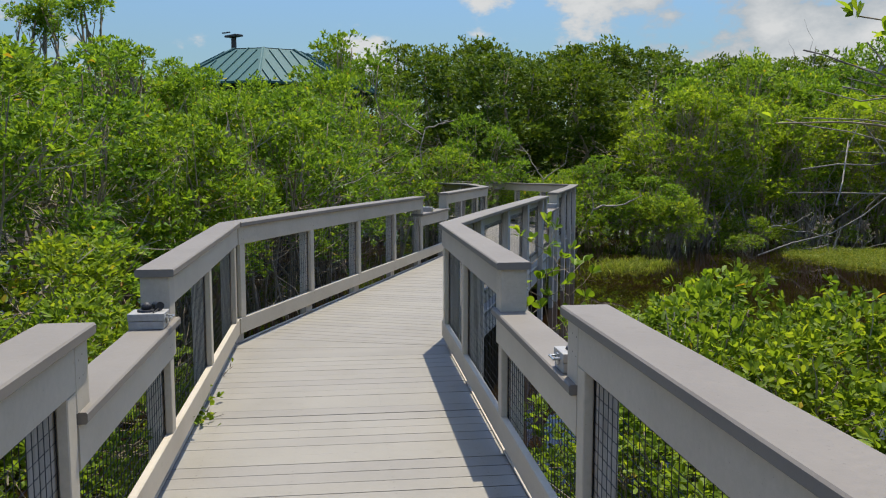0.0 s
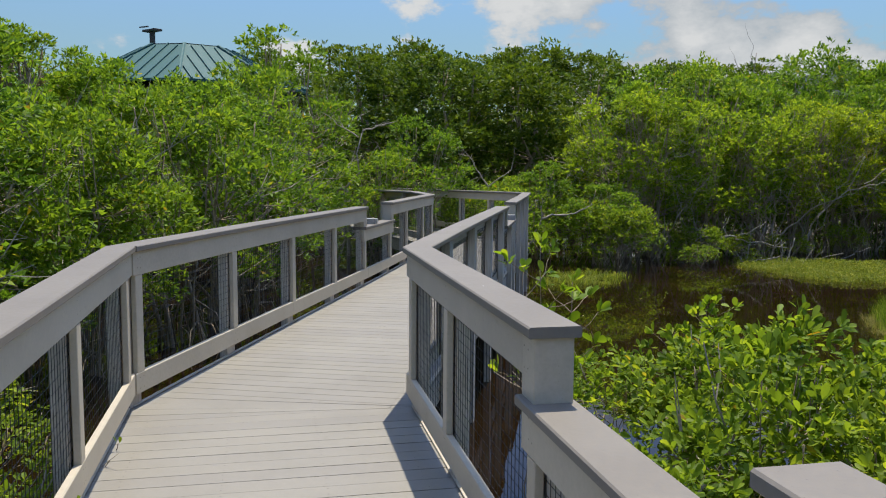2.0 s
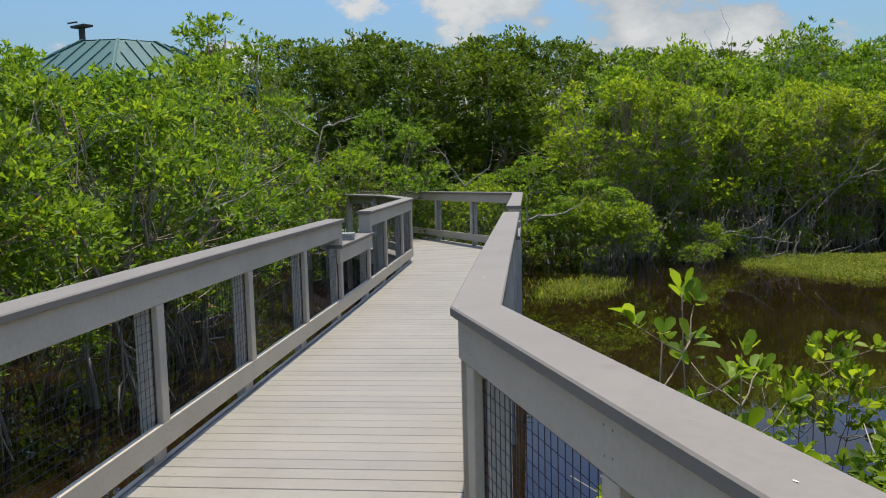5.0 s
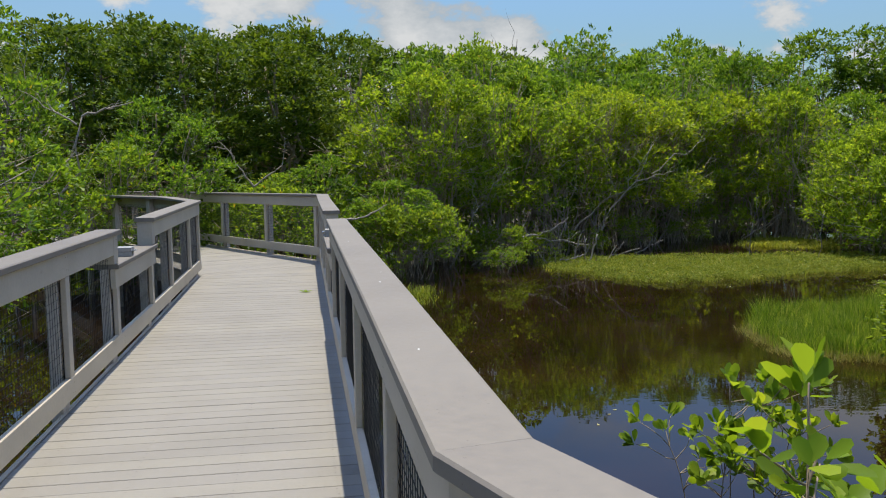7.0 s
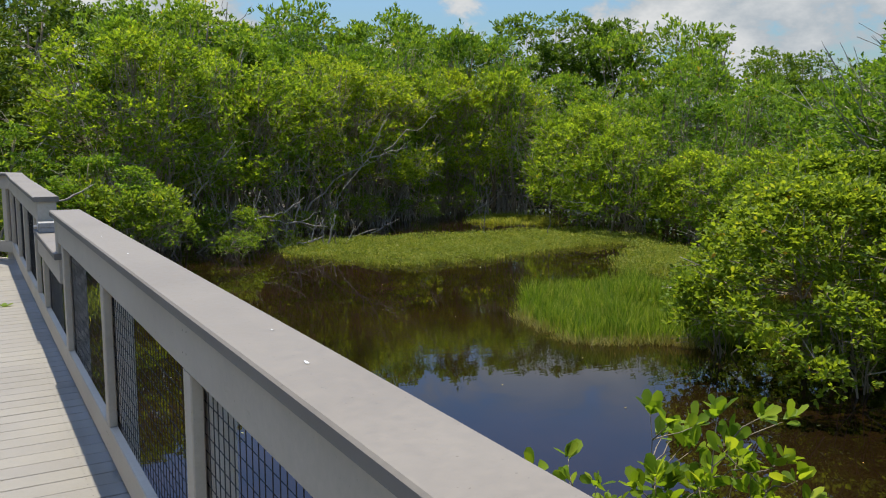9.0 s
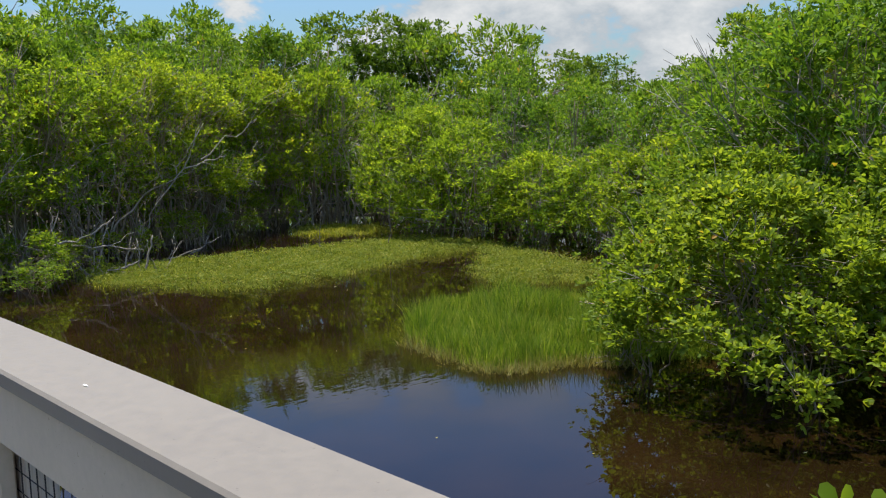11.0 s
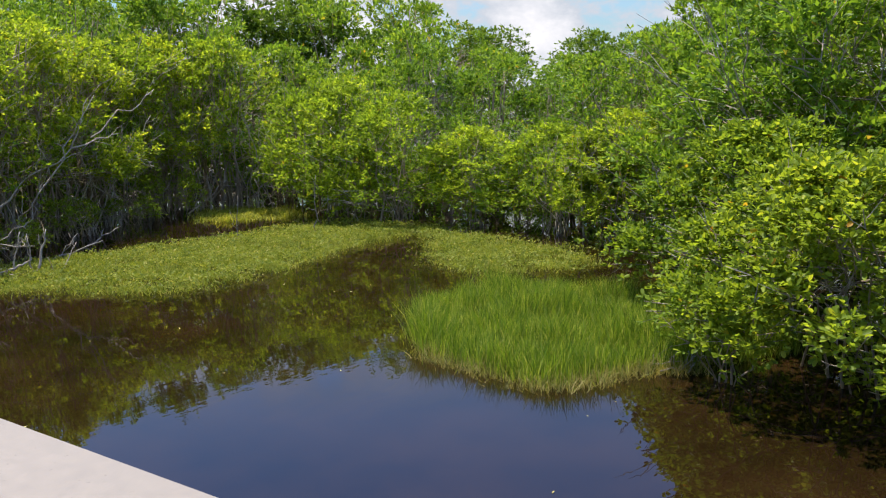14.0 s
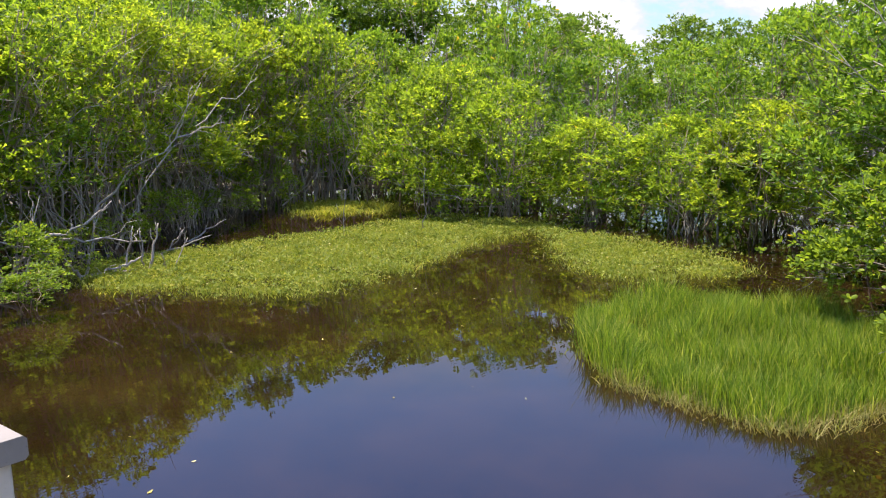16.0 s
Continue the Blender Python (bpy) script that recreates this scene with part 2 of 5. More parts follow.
def bark(name, a, b):
    m, t, p = mat(name)
    f = tex(t, place(t, (9, 9, 2)), 4, 6, 0.65)
    t.links.new(ramp(t, f, [(0.3, a), (0.7, b)]), p.inputs["Base Color"])
    p.inputs["Roughness"].default_value = 0.85
    bump(t, f, 0.5, 0.01)
    return m


M_BARK = bark("grey_bark", (0.15, 0.112, 0.070), (0.38, 0.295, 0.195))
# lighter copy of the bark: lifts stems out of the crown shade by colour
M_STEM = bark("shade_lifted_stem_bark", (0.19, 0.155, 0.11), (0.44, 0.37, 0.275))
M_DEAD = bark("bleached_dead_wood", (0.12, 0.10, 0.078), (0.31, 0.275, 0.225))
M_PALE = bark("bleached_branch", (0.19, 0.155, 0.115), (0.43, 0.365, 0.285))


def mud():
    m, t, p = mat("mud")
    f = tex(t, place(t), 2.2, 8, 0.65)
    t.links.new(ramp(t, f, [(0.3, (0.018, 0.013, 0.008)), (0.7, (0.06, 0.045, 0.025))]), p.inputs["Base Color"])
    p.inputs["Roughness"].default_value = 0.8
    bump(t, f, 0.6, 0.05)
    return m


M_MUD = mud()


def water_surface():
    """Tannin-brown standing water, glassy with patches of faint ripples."""
    m, t, p = mat("tannin_water")
    f = tex(t, place(t), 0.9, 6)
    t.links.new(ramp(t, f, [(0.3, (0.006, 0.0034, 0.0012)), (0.7, (0.017, 0.0088, 0.003))]), p.inputs["Base Color"])
    p.inputs["Roughness"].default_value = 0.0
    p.inputs["IOR"].default_value = 1.33
    ripple = tex(t, place(t, (1.6, 3.4, 1)), 3.2, 2, 0.45)
    swell = tex(t, place(t, (1.0, 1.6, 1)), 0.8, 1, 0.4)
    calm = ramp(t, tex(t, place(t), 0.33, 2), [(0.40, (0.12, 0.12, 0.12)), (0.62, (1, 1, 1))])
    both = mixc(t, 0.25, mixc(t, 1.0, ripple, calm, "MULTIPLY"), swell, "ADD")
    bump(t, both, 0.05, 0.02)
    return m


M_WATER = water_surface()


# ---------------------------------------------------------------- building helpers
def mesh_of(name, verts, faces, material, smooth=False):
    me = bpy.data.meshes.new(name)
    me.from_pydata([tuple(v) for v in verts], [], faces)
    me.materials.append(material)
    me.update()
    if smooth:
        me.shade_smooth()
    return me


def part(name, bm, material, parent, label="", smooth=False):
    me = bpy.data.meshes.new(name)
    bmesh.ops.recalc_face_normals(bm, faces=bm.faces[:])
    bm.to_mesh(me)
    bm.free()
    me.materials.append(material)
    if smooth:
        me.shade_smooth()
    ob = new(name, me)
    ob.parent = parent
    return tagged(ob, label) if label else ob


def thing(name, label, category, group="", kind="", at=(0, 0, 0)):
    ob = new(name)
    ob.location = at
    ob.empty_display_size = 0.2
    return tagged(ob, label, category, group, kind)


def box(bm, size, at=(0, 0, 0), turn=0.0, bevel=0.0):
    r = bmesh.ops.create_cube(bm, size=1.0, matrix=pose(*at, 0, 0, turn) @ Matrix.Diagonal((*size, 1)))
    if bevel:
        edges = {e for v in r["verts"] for e in v.link_edges}
        bmesh.ops.bevel(bm, geom=list(edges), offset=bevel, segments=2, affect="EDGES", profile=0.6)


def lump(bm, radius, at, stretch=(1, 1, 1)):
    bmesh.ops.create_uvsphere(bm, u_segments=14, v_segments=9, radius=radius, matrix=pose(*at) @ Matrix.Diagonal((*stretch, 1)))


def deck_z(y):
    """Height of the deck, which is not quite even."""
    return float(np.interp(y, [-6, 3.1, 4.42, 6.9, 8.8, 13.4, 17.9, 18.9, 32], [-0.163, -0.163, -0.161, -0.149, -0.149, -0.170, -0.160, -0.135, -0.375]))


WATER_Z = -1.1


# ---------------------------------------------------------------- boardwalk: railings
CAP_IN, CAP_W, CAP_TOP, CAP_T = -0.014, 0.176, 1.085, 0.04
LOW_TOP = 0.815


def chamfered(w0, w1, z0, z1, c=0.004):
    return [(w0 + c, z0), (w1 - c, z0), (w1, z0 + c), (w1, z1 - c), (w1 - c, z1), (w0 + c, z1), (w0, z1 - c), (w0, z0 + c)]


class Run:
    """A straight run of railing. Along it s, outwards from the walkway w, up from the deck z."""

    def __init__(self, origin, way, out, name_label):
        self.o, self.d, self.n = Vector(origin), Vector(way).normalized(), Vector(out).normalized()
        self.ob = thing("railing", name_label, "railing", "boardwalk railings")

    def at(self, s, w, z):
        p = self.o + self.d * s + self.n * w
        return Vector((p.x, p.y, z + deck_z((self.o + self.d * s).y)))

    def sweep(self, name, s0, s1, profile, material, m0=0.0, m1=0.0, label="", parent=None):
        count = max(2, int(abs(s1 - s0) / 0.55) + 2)
        bm = bmesh.new()
        rings = []
        for k in range(count):
            f = k / (count - 1)
            ring = []
            for w, z in profile:
                s = s0 + (s1 - s0) * f + w * (m0 * (1 - f) + m1 * f)
                ring.append(bm.verts.new(self.at(s, w, z)))
            rings.append(ring)
        k = len(profile)
        for a, b in zip(rings, rings[1:]):
            for i in range(k):
                bm.faces.new((a[i], a[(i + 1) % k], b[(i + 1) % k], b[i]))
        bm.faces.new(rings[0])
        bm.faces.new(rings[-1])
        return part(name, bm, material, parent or self.ob, label)

    def upright(self, name, s, width, w0, w1, z0, z1, material, label="", absolute=None):
        bm = bmesh.new()
        c = 0.004
        prof = [(s - width / 2 + c, w0), (s + width / 2 - c, w0), (s + width / 2, w0 + c), (s + width / 2, w1 - c),
                (s + width / 2 - c, w1), (s - width / 2 + c, w1), (s - width / 2, w1 - c), (s - width / 2, w0 + c)]
        lo, hi = [], []
        for a, w in prof:
            p, q = self.at(a, w, z0), self.at(a, w, z1)
            if absolute is not None:
                p.z = absolute
            lo.append(bm.verts.new(p))
            hi.append(bm.verts.new(q))
        for i in range(8):
            j = (i + 1) % 8
            bm.faces.new((lo[i], lo[j], hi[j], hi[i]))
        bm.faces.new(lo)
        bm.faces.new(hi)
        return part(name, bm, material, self.ob, label)

    def mesh_panel(self, s0, s1, z0, z1, w=0.056, step=0.05, r=0.0016):
        verts, faces = [], []

        def wire(p, q, side):
            k = len(verts)
            a, b = side
            for e in (p, q):
                verts.extend([e + a, e + b, e - a, e - b])
            for i in range(4):
                faces.append((k + i, k + (i + 1) % 4, k + 4 + (i + 1) % 4, k + 4 + i))

        d3, n3, up = Vector((*self.d, 0)) * r, Vector((*self.n, 0)) * r, Vector((0, 0, r))
        for i in range(1, int((s1 - s0) / step + 0.5)):
            s = s0 + i * step + random.uniform(-0.002, 0.002)
            wire(self.at(s, w, z0), self.at(s + random.uniform(-0.003, 0.003), w, z1), (d3, n3))
        for i in range(1, int((z1 - z0) / step + 0.5)):
            z = z0 + i * step
            wire(self.at(s0, w + 2 * r, z), self.at(s1, w + 2 * r, z), (up, n3))
        ob = new("wire_mesh", mesh_of("wire_mesh", verts, faces, M_WIRE))
        ob.parent = self.ob
        tagged(ob, "black welded square wire mesh")

    def section(self, s0, s1, top, posts, m0=0.0, m1=0.0, inset=(0.0, 0.0)):
        """One length of cap with its boards, posts, battens and mesh."""
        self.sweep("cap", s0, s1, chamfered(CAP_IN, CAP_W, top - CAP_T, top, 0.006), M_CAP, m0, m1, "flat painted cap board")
        i0, i1 = s0 + inset[0], s1 - inset[1]
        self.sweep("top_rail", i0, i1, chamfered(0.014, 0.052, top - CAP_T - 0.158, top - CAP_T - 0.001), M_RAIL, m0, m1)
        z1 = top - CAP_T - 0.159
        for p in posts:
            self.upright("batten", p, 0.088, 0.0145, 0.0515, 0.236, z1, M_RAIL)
            self.upright("post", p, 0.15, 0.062, 0.135, 0, z1 + 0.156, M_POST, "rough weathered timber post", absolute=-1.5)
        edge = sorted(set([i0 + 0.005, *posts, i1 - 0.005]))
        for a, b in zip(edge, edge[1:]):
            if b - a > 0.2:
                self.mesh_panel(a, b, 0.20, z1 + 0.05)

    def box_post(self, s, side):
        """The boxed end of a high length, standing on the low cap."""
        self.upright("end_post", s + side * 0.085, 0.14, 0.0125, 0.1555, LOW_TOP + 0.0005, CAP_TOP - CAP_T - 0.0005, M_RAIL)

    def low_rail(self, s0, s1, m0=0.0, m1=0.0):
        cuts = np.arange(s0, s1, 3.05).tolist() + [s1]
        for i, (a, b) in enumerate(zip(cuts, cuts[1:])):
            self.sweep("bottom_rail", a + (0.0015 if i else 0), b - (0.0015 if b < s1 else 0), chamfered(0.0135, 0.0525, 0.095, 0.235), M_RAIL, m0 if i == 0 else 0, m1 if b == s1 else 0)


DA, NA = (-0.358, 0.934), (0.934, 0.358)
DC, NC = (-0.47, 0.883), (0.883, 0.47)
TAN_AB, TAN_BC = math.tan(radians(21) / 2), math.tan(radians(28) / 2)

LABEL = "greige painted timber railing with wire mesh"
right_a = Run((0.823 * NA[0], 0.823 * NA[1]), DA, NA, LABEL + ", low stretch between high ones")
right_a.section(-4.0, 3.04, CAP_TOP, [-3.2, -1.68, -0.16, 1.36, 2.85], inset=(0, 0.157))
right_a.section(2.90, 4.51, LOW_TOP, [4.40])
right_a.section(4.357, 7.108, CAP_TOP, [5.86, 6.97], m1=-TAN_AB, inset=(0.157, 0))
right_a.box_post(4.357, 1)
right_a.box_post(3.04, -1)
right_a.low_rail(-4.0, 7.108, m1=-TAN_AB)

right_b = Run((-1.751, 0), (-0.0035, 1), (1, 0.0035), LABEL + " beside the pond")
right_b.section(6.932, 13.375, CAP_TOP, [7.06, 8.13, 9.75, 11.37, 12.98], m0=TAN_AB, inset=(0, 0.157))
right_b.section(13.21, 14.86, LOW_TOP, [14.50])
right_b.section(14.70, 18.9, CAP_TOP, [15.2, 16.5, 17.65, 18.78], m1=TAN_BC, inset=(0.157, 0))
right_b.box_post(13.375, -1)
right_b.box_post(14.70, 1)
right_b.low_rail(6.932, 18.9, m0=TAN_AB, m1=TAN_BC)

left_a = Run((-0.7525, -0.2884), (-0.3718, 0.9287), (-0.9287, -0.3718), LABEL + ", low stretch between high ones")
left_a.section(-4.0, 2.90, CAP_TOP, [-3.2, -1.68, -0.16, 1.36, 2.70], inset=(0, 0.157))
left_a.section(2.76, 4.44, LOW_TOP, [4.33])
left_a.section(4.29, 7.394, CAP_TOP, [5.75, 7.2], m1=TAN_AB, inset=(0.157, 0))
left_a.box_post(4.29, 1)
left_a.box_post(2.90, -1)
left_a.low_rail(-4.0, 7.394, m1=TAN_AB)

left_b = Run((-3.49, 0), (0, 1), (-1, 0), LABEL + " beside the mangroves")
left_b.section(6.575, 12.594, CAP_TOP, [6.64, 8.19, 9.66, 11.13, 12.53], m0=-TAN_AB, inset=(0, 0.157))
left_b.section(12.45, 14.24, LOW_TOP, [14.07])
left_b.section(14.09, 17.85, CAP_TOP, [15.3, 16.8, 17.76], m1=-TAN_BC, inset=(0.157, 0))
left_b.box_post(14.09, 1)
left_b.box_post(12.594, -1)
left_b.low_rail(6.575, 17.85, m0=-TAN_AB, m1=-TAN_BC)

right_c = Run((-1.817, 18.9), DC, NC, LABEL + " on the far bend")
right_c.section(0.0, 12.0, CAP_TOP, [0.12, 1.95, 3.9, 5.8, 7.7, 9.6, 11.5], m0=-TAN_BC)
right_c.low_rail(0.0, 12.0, m0=-TAN_BC)
left_c = Run((-3.49, 17.85), DC, (-NC[0], -NC[1]), LABEL + " on the far bend")
left_c.section(0.0, 12.0, CAP_TOP, [0.1, 1.9, 3.8, 5.7, 7.6, 9.5, 11.4], m0=TAN_BC)
left_c.low_rail(0.0, 12.0, m0=TAN_BC)


# ---------------------------------------------------------------- boardwalk: deck
deck = thing("boardwalk_deck", "pale greige composite deck boards laid across the walkway", "deck", kind="structure")
PITCH, GAP = 0.142, 0.0075
EDGE = 0.075


def on(run, s, w):
    p = run.o + run.d * s + run.n * w
    return (p.x, p.y)


def cuts():
    """Pairs of end points of the joints between boards, from behind to far ahead."""
    rows = []
    nb = int((7.108 + 4.0) / PITCH)
    for i in range(nb + 1):
        s = 7.108 - (nb - i) * PITCH
        rows.append((on(left_a, s, EDGE), on(right_a, s, EDGE)))
    hinge = on(right_b, 6.97, EDGE)
    for f in (0.2, 0.4, 0.6, 0.8):
        l0, l1 = Vector(on(left_a, 7.108, EDGE)), Vector(on(left_b, 6.99, EDGE))
        corner = Vector(on(left_b, 6.56, EDGE))
        p = l0.lerp(corner, f / 0.43) if f < 0.43 else corner.lerp(l1, (f - 0.43) / 0.57)
        rows.append(((p.x, p.y), (hinge[0], 6.93 + 0.05 * f)))
    y = 6.99
    while y < 17.9:
        rows.append((on(left_b, y, EDGE), on(right_b, y, EDGE)))
        y += PITCH
    start = Vector(on(left_c, 0.05, EDGE))
    y_r = y
    for f in (0.25, 0.5, 0.75):
        rows.append(((start.x, start.y + 0.05 * f), (-1.74, y_r + 1.15 * f)))
    for i in range(78):
        rows.append((on(left_c, 0.15 + i * PITCH, EDGE), on(right_c, 0.15 + i * PITCH - 0.32, EDGE)))
    return rows


def plank(a, b, sag, gap):
    """One board between two joints; a and b are (left, right) ends."""
    l0, r0, l1, r1 = (Vector(p) for p in (a[0], a[1], b[0], b[1]))
    ul, ur = (l1 - l0), (r1 - r0)
    gl = gap / 2 / max(ul.length, 0.02)
    gr = gap / 2 / max(ur.length, 0.02)
    gl, gr = min(gl, 0.45), min(gr, 0.45)
    base = [l0 + ul * gl, r0 + ur * gr, r1 - ur * gr, l1 - ul * gl]
    c = sum(base, Vector((0, 0))) / 4
    zc = deck_z(c.y)
    top = [(p.x - c.x, p.y - c.y, deck_z(p.y) - zc + sag) for p in base]
    e = 0.003
    verts = [(x, y, z - e) for x, y, z in top] + [(x * 0.997, y - math.copysign(min(e, abs(y) * 0.2), y), z) for x, y, z in top] + [(x, y, z - 0.028) for x, y, z in top]
    faces = [(4, 5, 6, 7), (8, 11, 10, 9)]
    for i in range(4):
        j = (i + 1) % 4
        faces += [(i, j, 4 + j, 4 + i), (8 + i, 8 + j, j, i)]
    ob = new("plank", mesh_of("plank", verts, faces, M_DECK))
    ob.parent = deck
    ob.location = (c.x, c.y, zc)


joints = cuts()


def under_frame():
    for run, s0, s1 in ((right_a, -4.0, 7.1), (right_b, 6.95, 18.88), (left_a, -4.0, 7.38), (left_b, 6.6, 17.83), (right_c, 0.02, 12), (left_c, 0.02, 12)):
        run.sweep("rim_joist", s0, s1, chamfered(0.02, 0.058, -0.27, -0.031), M_POST, label="dark damp timber joist", parent=deck)
        run.sweep("edge_strip", s0, s1, chamfered(0.05, 0.078, 0.003, 0.012, 0.002), M_RAIL, parent=deck)


under_frame()


# ---------------------------------------------------------------- ground and water
def ground_sheet():
    xs = np.concatenate([[-3000, -600, -150], np.linspace(-60, 60, 81), [150, 600, 3000]])
    ys = np.concatenate([[-3000, -600, -120], np.linspace(-30, 90, 81), [180, 600, 3000]])
    verts, faces = [], []
    for y in ys:
        for x in xs:
            far = min(1.0, max(0.0, (math.hypot(x - 3, y - 15) - 19) / 5))
            z = -1.48 + 0.75 * far + 0.10 * noise.noise(Vector((x * 0.5, y * 0.5, 0))) + 0.05 * noise.noise(Vector((x * 1.7, y * 1.7, 3)))
            verts.append((x, y, z))
    w = len(xs)
    for j in range(len(ys) - 1):
        for i in range(w - 1):
            k = j * w + i
            faces.append((k, k + 1, k + 1 + w, k + w))
    tagged(new("ground", mesh_of("ground", verts, faces, M_MUD, True)), "dark wet swamp mud under the mangroves", "ground", kind="structure")
    tagged(new("water", mesh_of("water", [(-400, -400, WATER_Z), (400, -400, WATER_Z), (400, 400, WATER_Z), (-400, 400, WATER_Z)], [(0, 1, 2, 3)], M_WATER)),
           "still tannin-brown pond water mirroring trees and sky", "water", kind="structure")


ground_sheet()

# ---------------------------------------------------------------- plants: shared builders
RNG = np.random.default_rng(7)


def unit(v):
    return v / np.maximum(np.linalg.norm(v, axis=-1, keepdims=True), 1e-6)


def quad_mesh(name, verts, per, faces_one, material):
    """Many alike small pieces in one mesh. verts: (n * per, 3); faces_one: index tuples of one piece, all of one size."""
    n = len(verts) // per
    f1 = np.array(faces_one)
    faces = (f1[None] + (np.arange(n) * per)[:, None, None]).reshape(-1, f1.shape[1])
    me = bpy.data.meshes.new(name)
    me.vertices.add(len(verts))
    me.vertices.foreach_set("co", np.ascontiguousarray(verts, dtype=np.float32).ravel())
    me.loops.add(faces.size)
    me.loops.foreach_set("vertex_index", faces.astype(np.int32).ravel())
    me.polygons.add(len(faces))
    me.polygons.foreach_set("loop_start", np.arange(0, faces.size, f1.shape[1], dtype=np.int32))
    me.polygons.foreach_set("loop_total", np.full(len(faces), f1.shape[1], dtype=np.int32))
    me.materials.append(material)
    me.update(calc_edges=True)
    me.validate()
    return me


def leaf_set(centre, out, count, length, wide=0.45, near=0, spread=0.9, rise=0.3):
    """Leaves in whorls: at each centre count leaves, fanning about the way out. near: -1 a bare triangle, 0 folded kite, 1 folded oval, 2 full leaf."""
    n = len(centre)
    c = np.repeat(centre, count, 0)
    o = np.repeat(out, count, 0)
    m = n * count
    way = unit(o * np.array([1, 1, 0.7]) + spread * RNG.normal(size=(m, 3)) * np.array([1, 1, 0.7]) + np.array([0, 0, rise]))
    side = unit(np.cross(way, unit(np.array([0, 0, 1.0]) + 0.6 * RNG.normal(size=(m, 3)))))
    up = np.cross(side, way)
    size = length * RNG.uniform(0.65, 1.2, (m, 1))
    base = c + way * size * 0.15 + RNG.normal(size=(m, 3)) * length * 0.12
    w = size * wide * 0.5
    if near < 0:
        v = np.stack([base + side * w * 0.5, base + way * size * 0.6 - side * w * 1.1, base + way * size + side * w * 0.6], 1)
        return v.reshape(-1, 3), 3, [(0, 1, 2)]
    if near == 1:
        e = up * w * 0.3
        v = np.stack([base, base + way * size * 0.36 + side * w * 0.85 + e, base + way * size * 0.82 + side * w * 0.75 + e, base + way * size,
                      base + way * size * 0.82 - side * w * 0.75 + e, base + way * size * 0.36 - side * w * 0.85 + e], 1)
        return v.reshape(-1, 3), 6, [(0, 1, 2, 3), (0, 3, 4, 5)]
    if near == 0:
        v = np.stack([base, base + way * size * 0.58 + side * w + up * w * 0.35, base + way * size, base + way * size * 0.58 - side * w + up * w * 0.35], 1)
        return v.reshape(-1, 3), 4, [(0, 1, 2), (0, 2, 3)]
    curl = RNG.uniform(-0.10, 0.22, (m, 1)) * size

    def pt(f, k, lift=0.0):
        return base + way * size * f + side * w * k + up * (w * abs(k) * 0.28 - curl * f * f + lift)

    v = np.stack([pt(0, 0), pt(0.36, 0.80), pt(0.72, 0.98), pt(0.96, 0.42), pt(0.96, -0.42), pt(0.72, -0.98), pt(0.36, -0.80), pt(0.6, 0)], 1)
    f = [(7, 0, 1), (7, 1, 2), (7, 2, 3), (7, 3, 4), (7, 4, 5), (7, 5, 6), (7, 6, 0)]
    return v.reshape(-1, 3), 8, f


def tubes(paths, sides=5):
    """Tapered tubes. paths: lists of (point, radius)."""
    verts, faces = [], []
    for path in paths:
        rings = []
        pts = [np.array(p, float) for p, _ in path]
        for i, (p, r) in enumerate(path):
            d = unit(pts[min(i + 1, len(pts) - 1)] - pts[max(i - 1, 0)])
            a = unit(np.cross(d, [0.31, 0.95, 0.05] if abs(d[1]) < 0.9 else [1, 0, 0]))
            b = np.cross(d, a)
            k = len(verts)
            for j in range(sides):
                t = 2 * math.pi * j / sides
                verts.append(tuple(pts[i] + r * (math.cos(t) * a + math.sin(t) * b)))
            rings.append(k)
        for a, b in zip(rings, rings[1:]):
            for j in range(sides):
                faces.append((a + j, a + (j + 1) % sides, b + (j + 1) % sides, b + j))
        faces.append(tuple(rings[-1] + j for j in range(sides)))
    return verts, faces


def bent(p, q, r0, r1, steps=4, wob=0.12, sag=0.0):
    """A crooked branch from p to q."""
    p, q = np.array(p, float), np.array(q, float)
    span = np.linalg.norm(q - p)
    path = []
    for i in range(steps + 1):
        f = i / steps
        j = RNG.normal(size=3) * wob * span * math.sin(math.pi * f) * 0.6
        path.append((p + (q - p) * f + j - np.array([0, 0, sag * span * 4 * f * (f - 1) * -1]), r0 + (r1 - r0) * f))
    return path


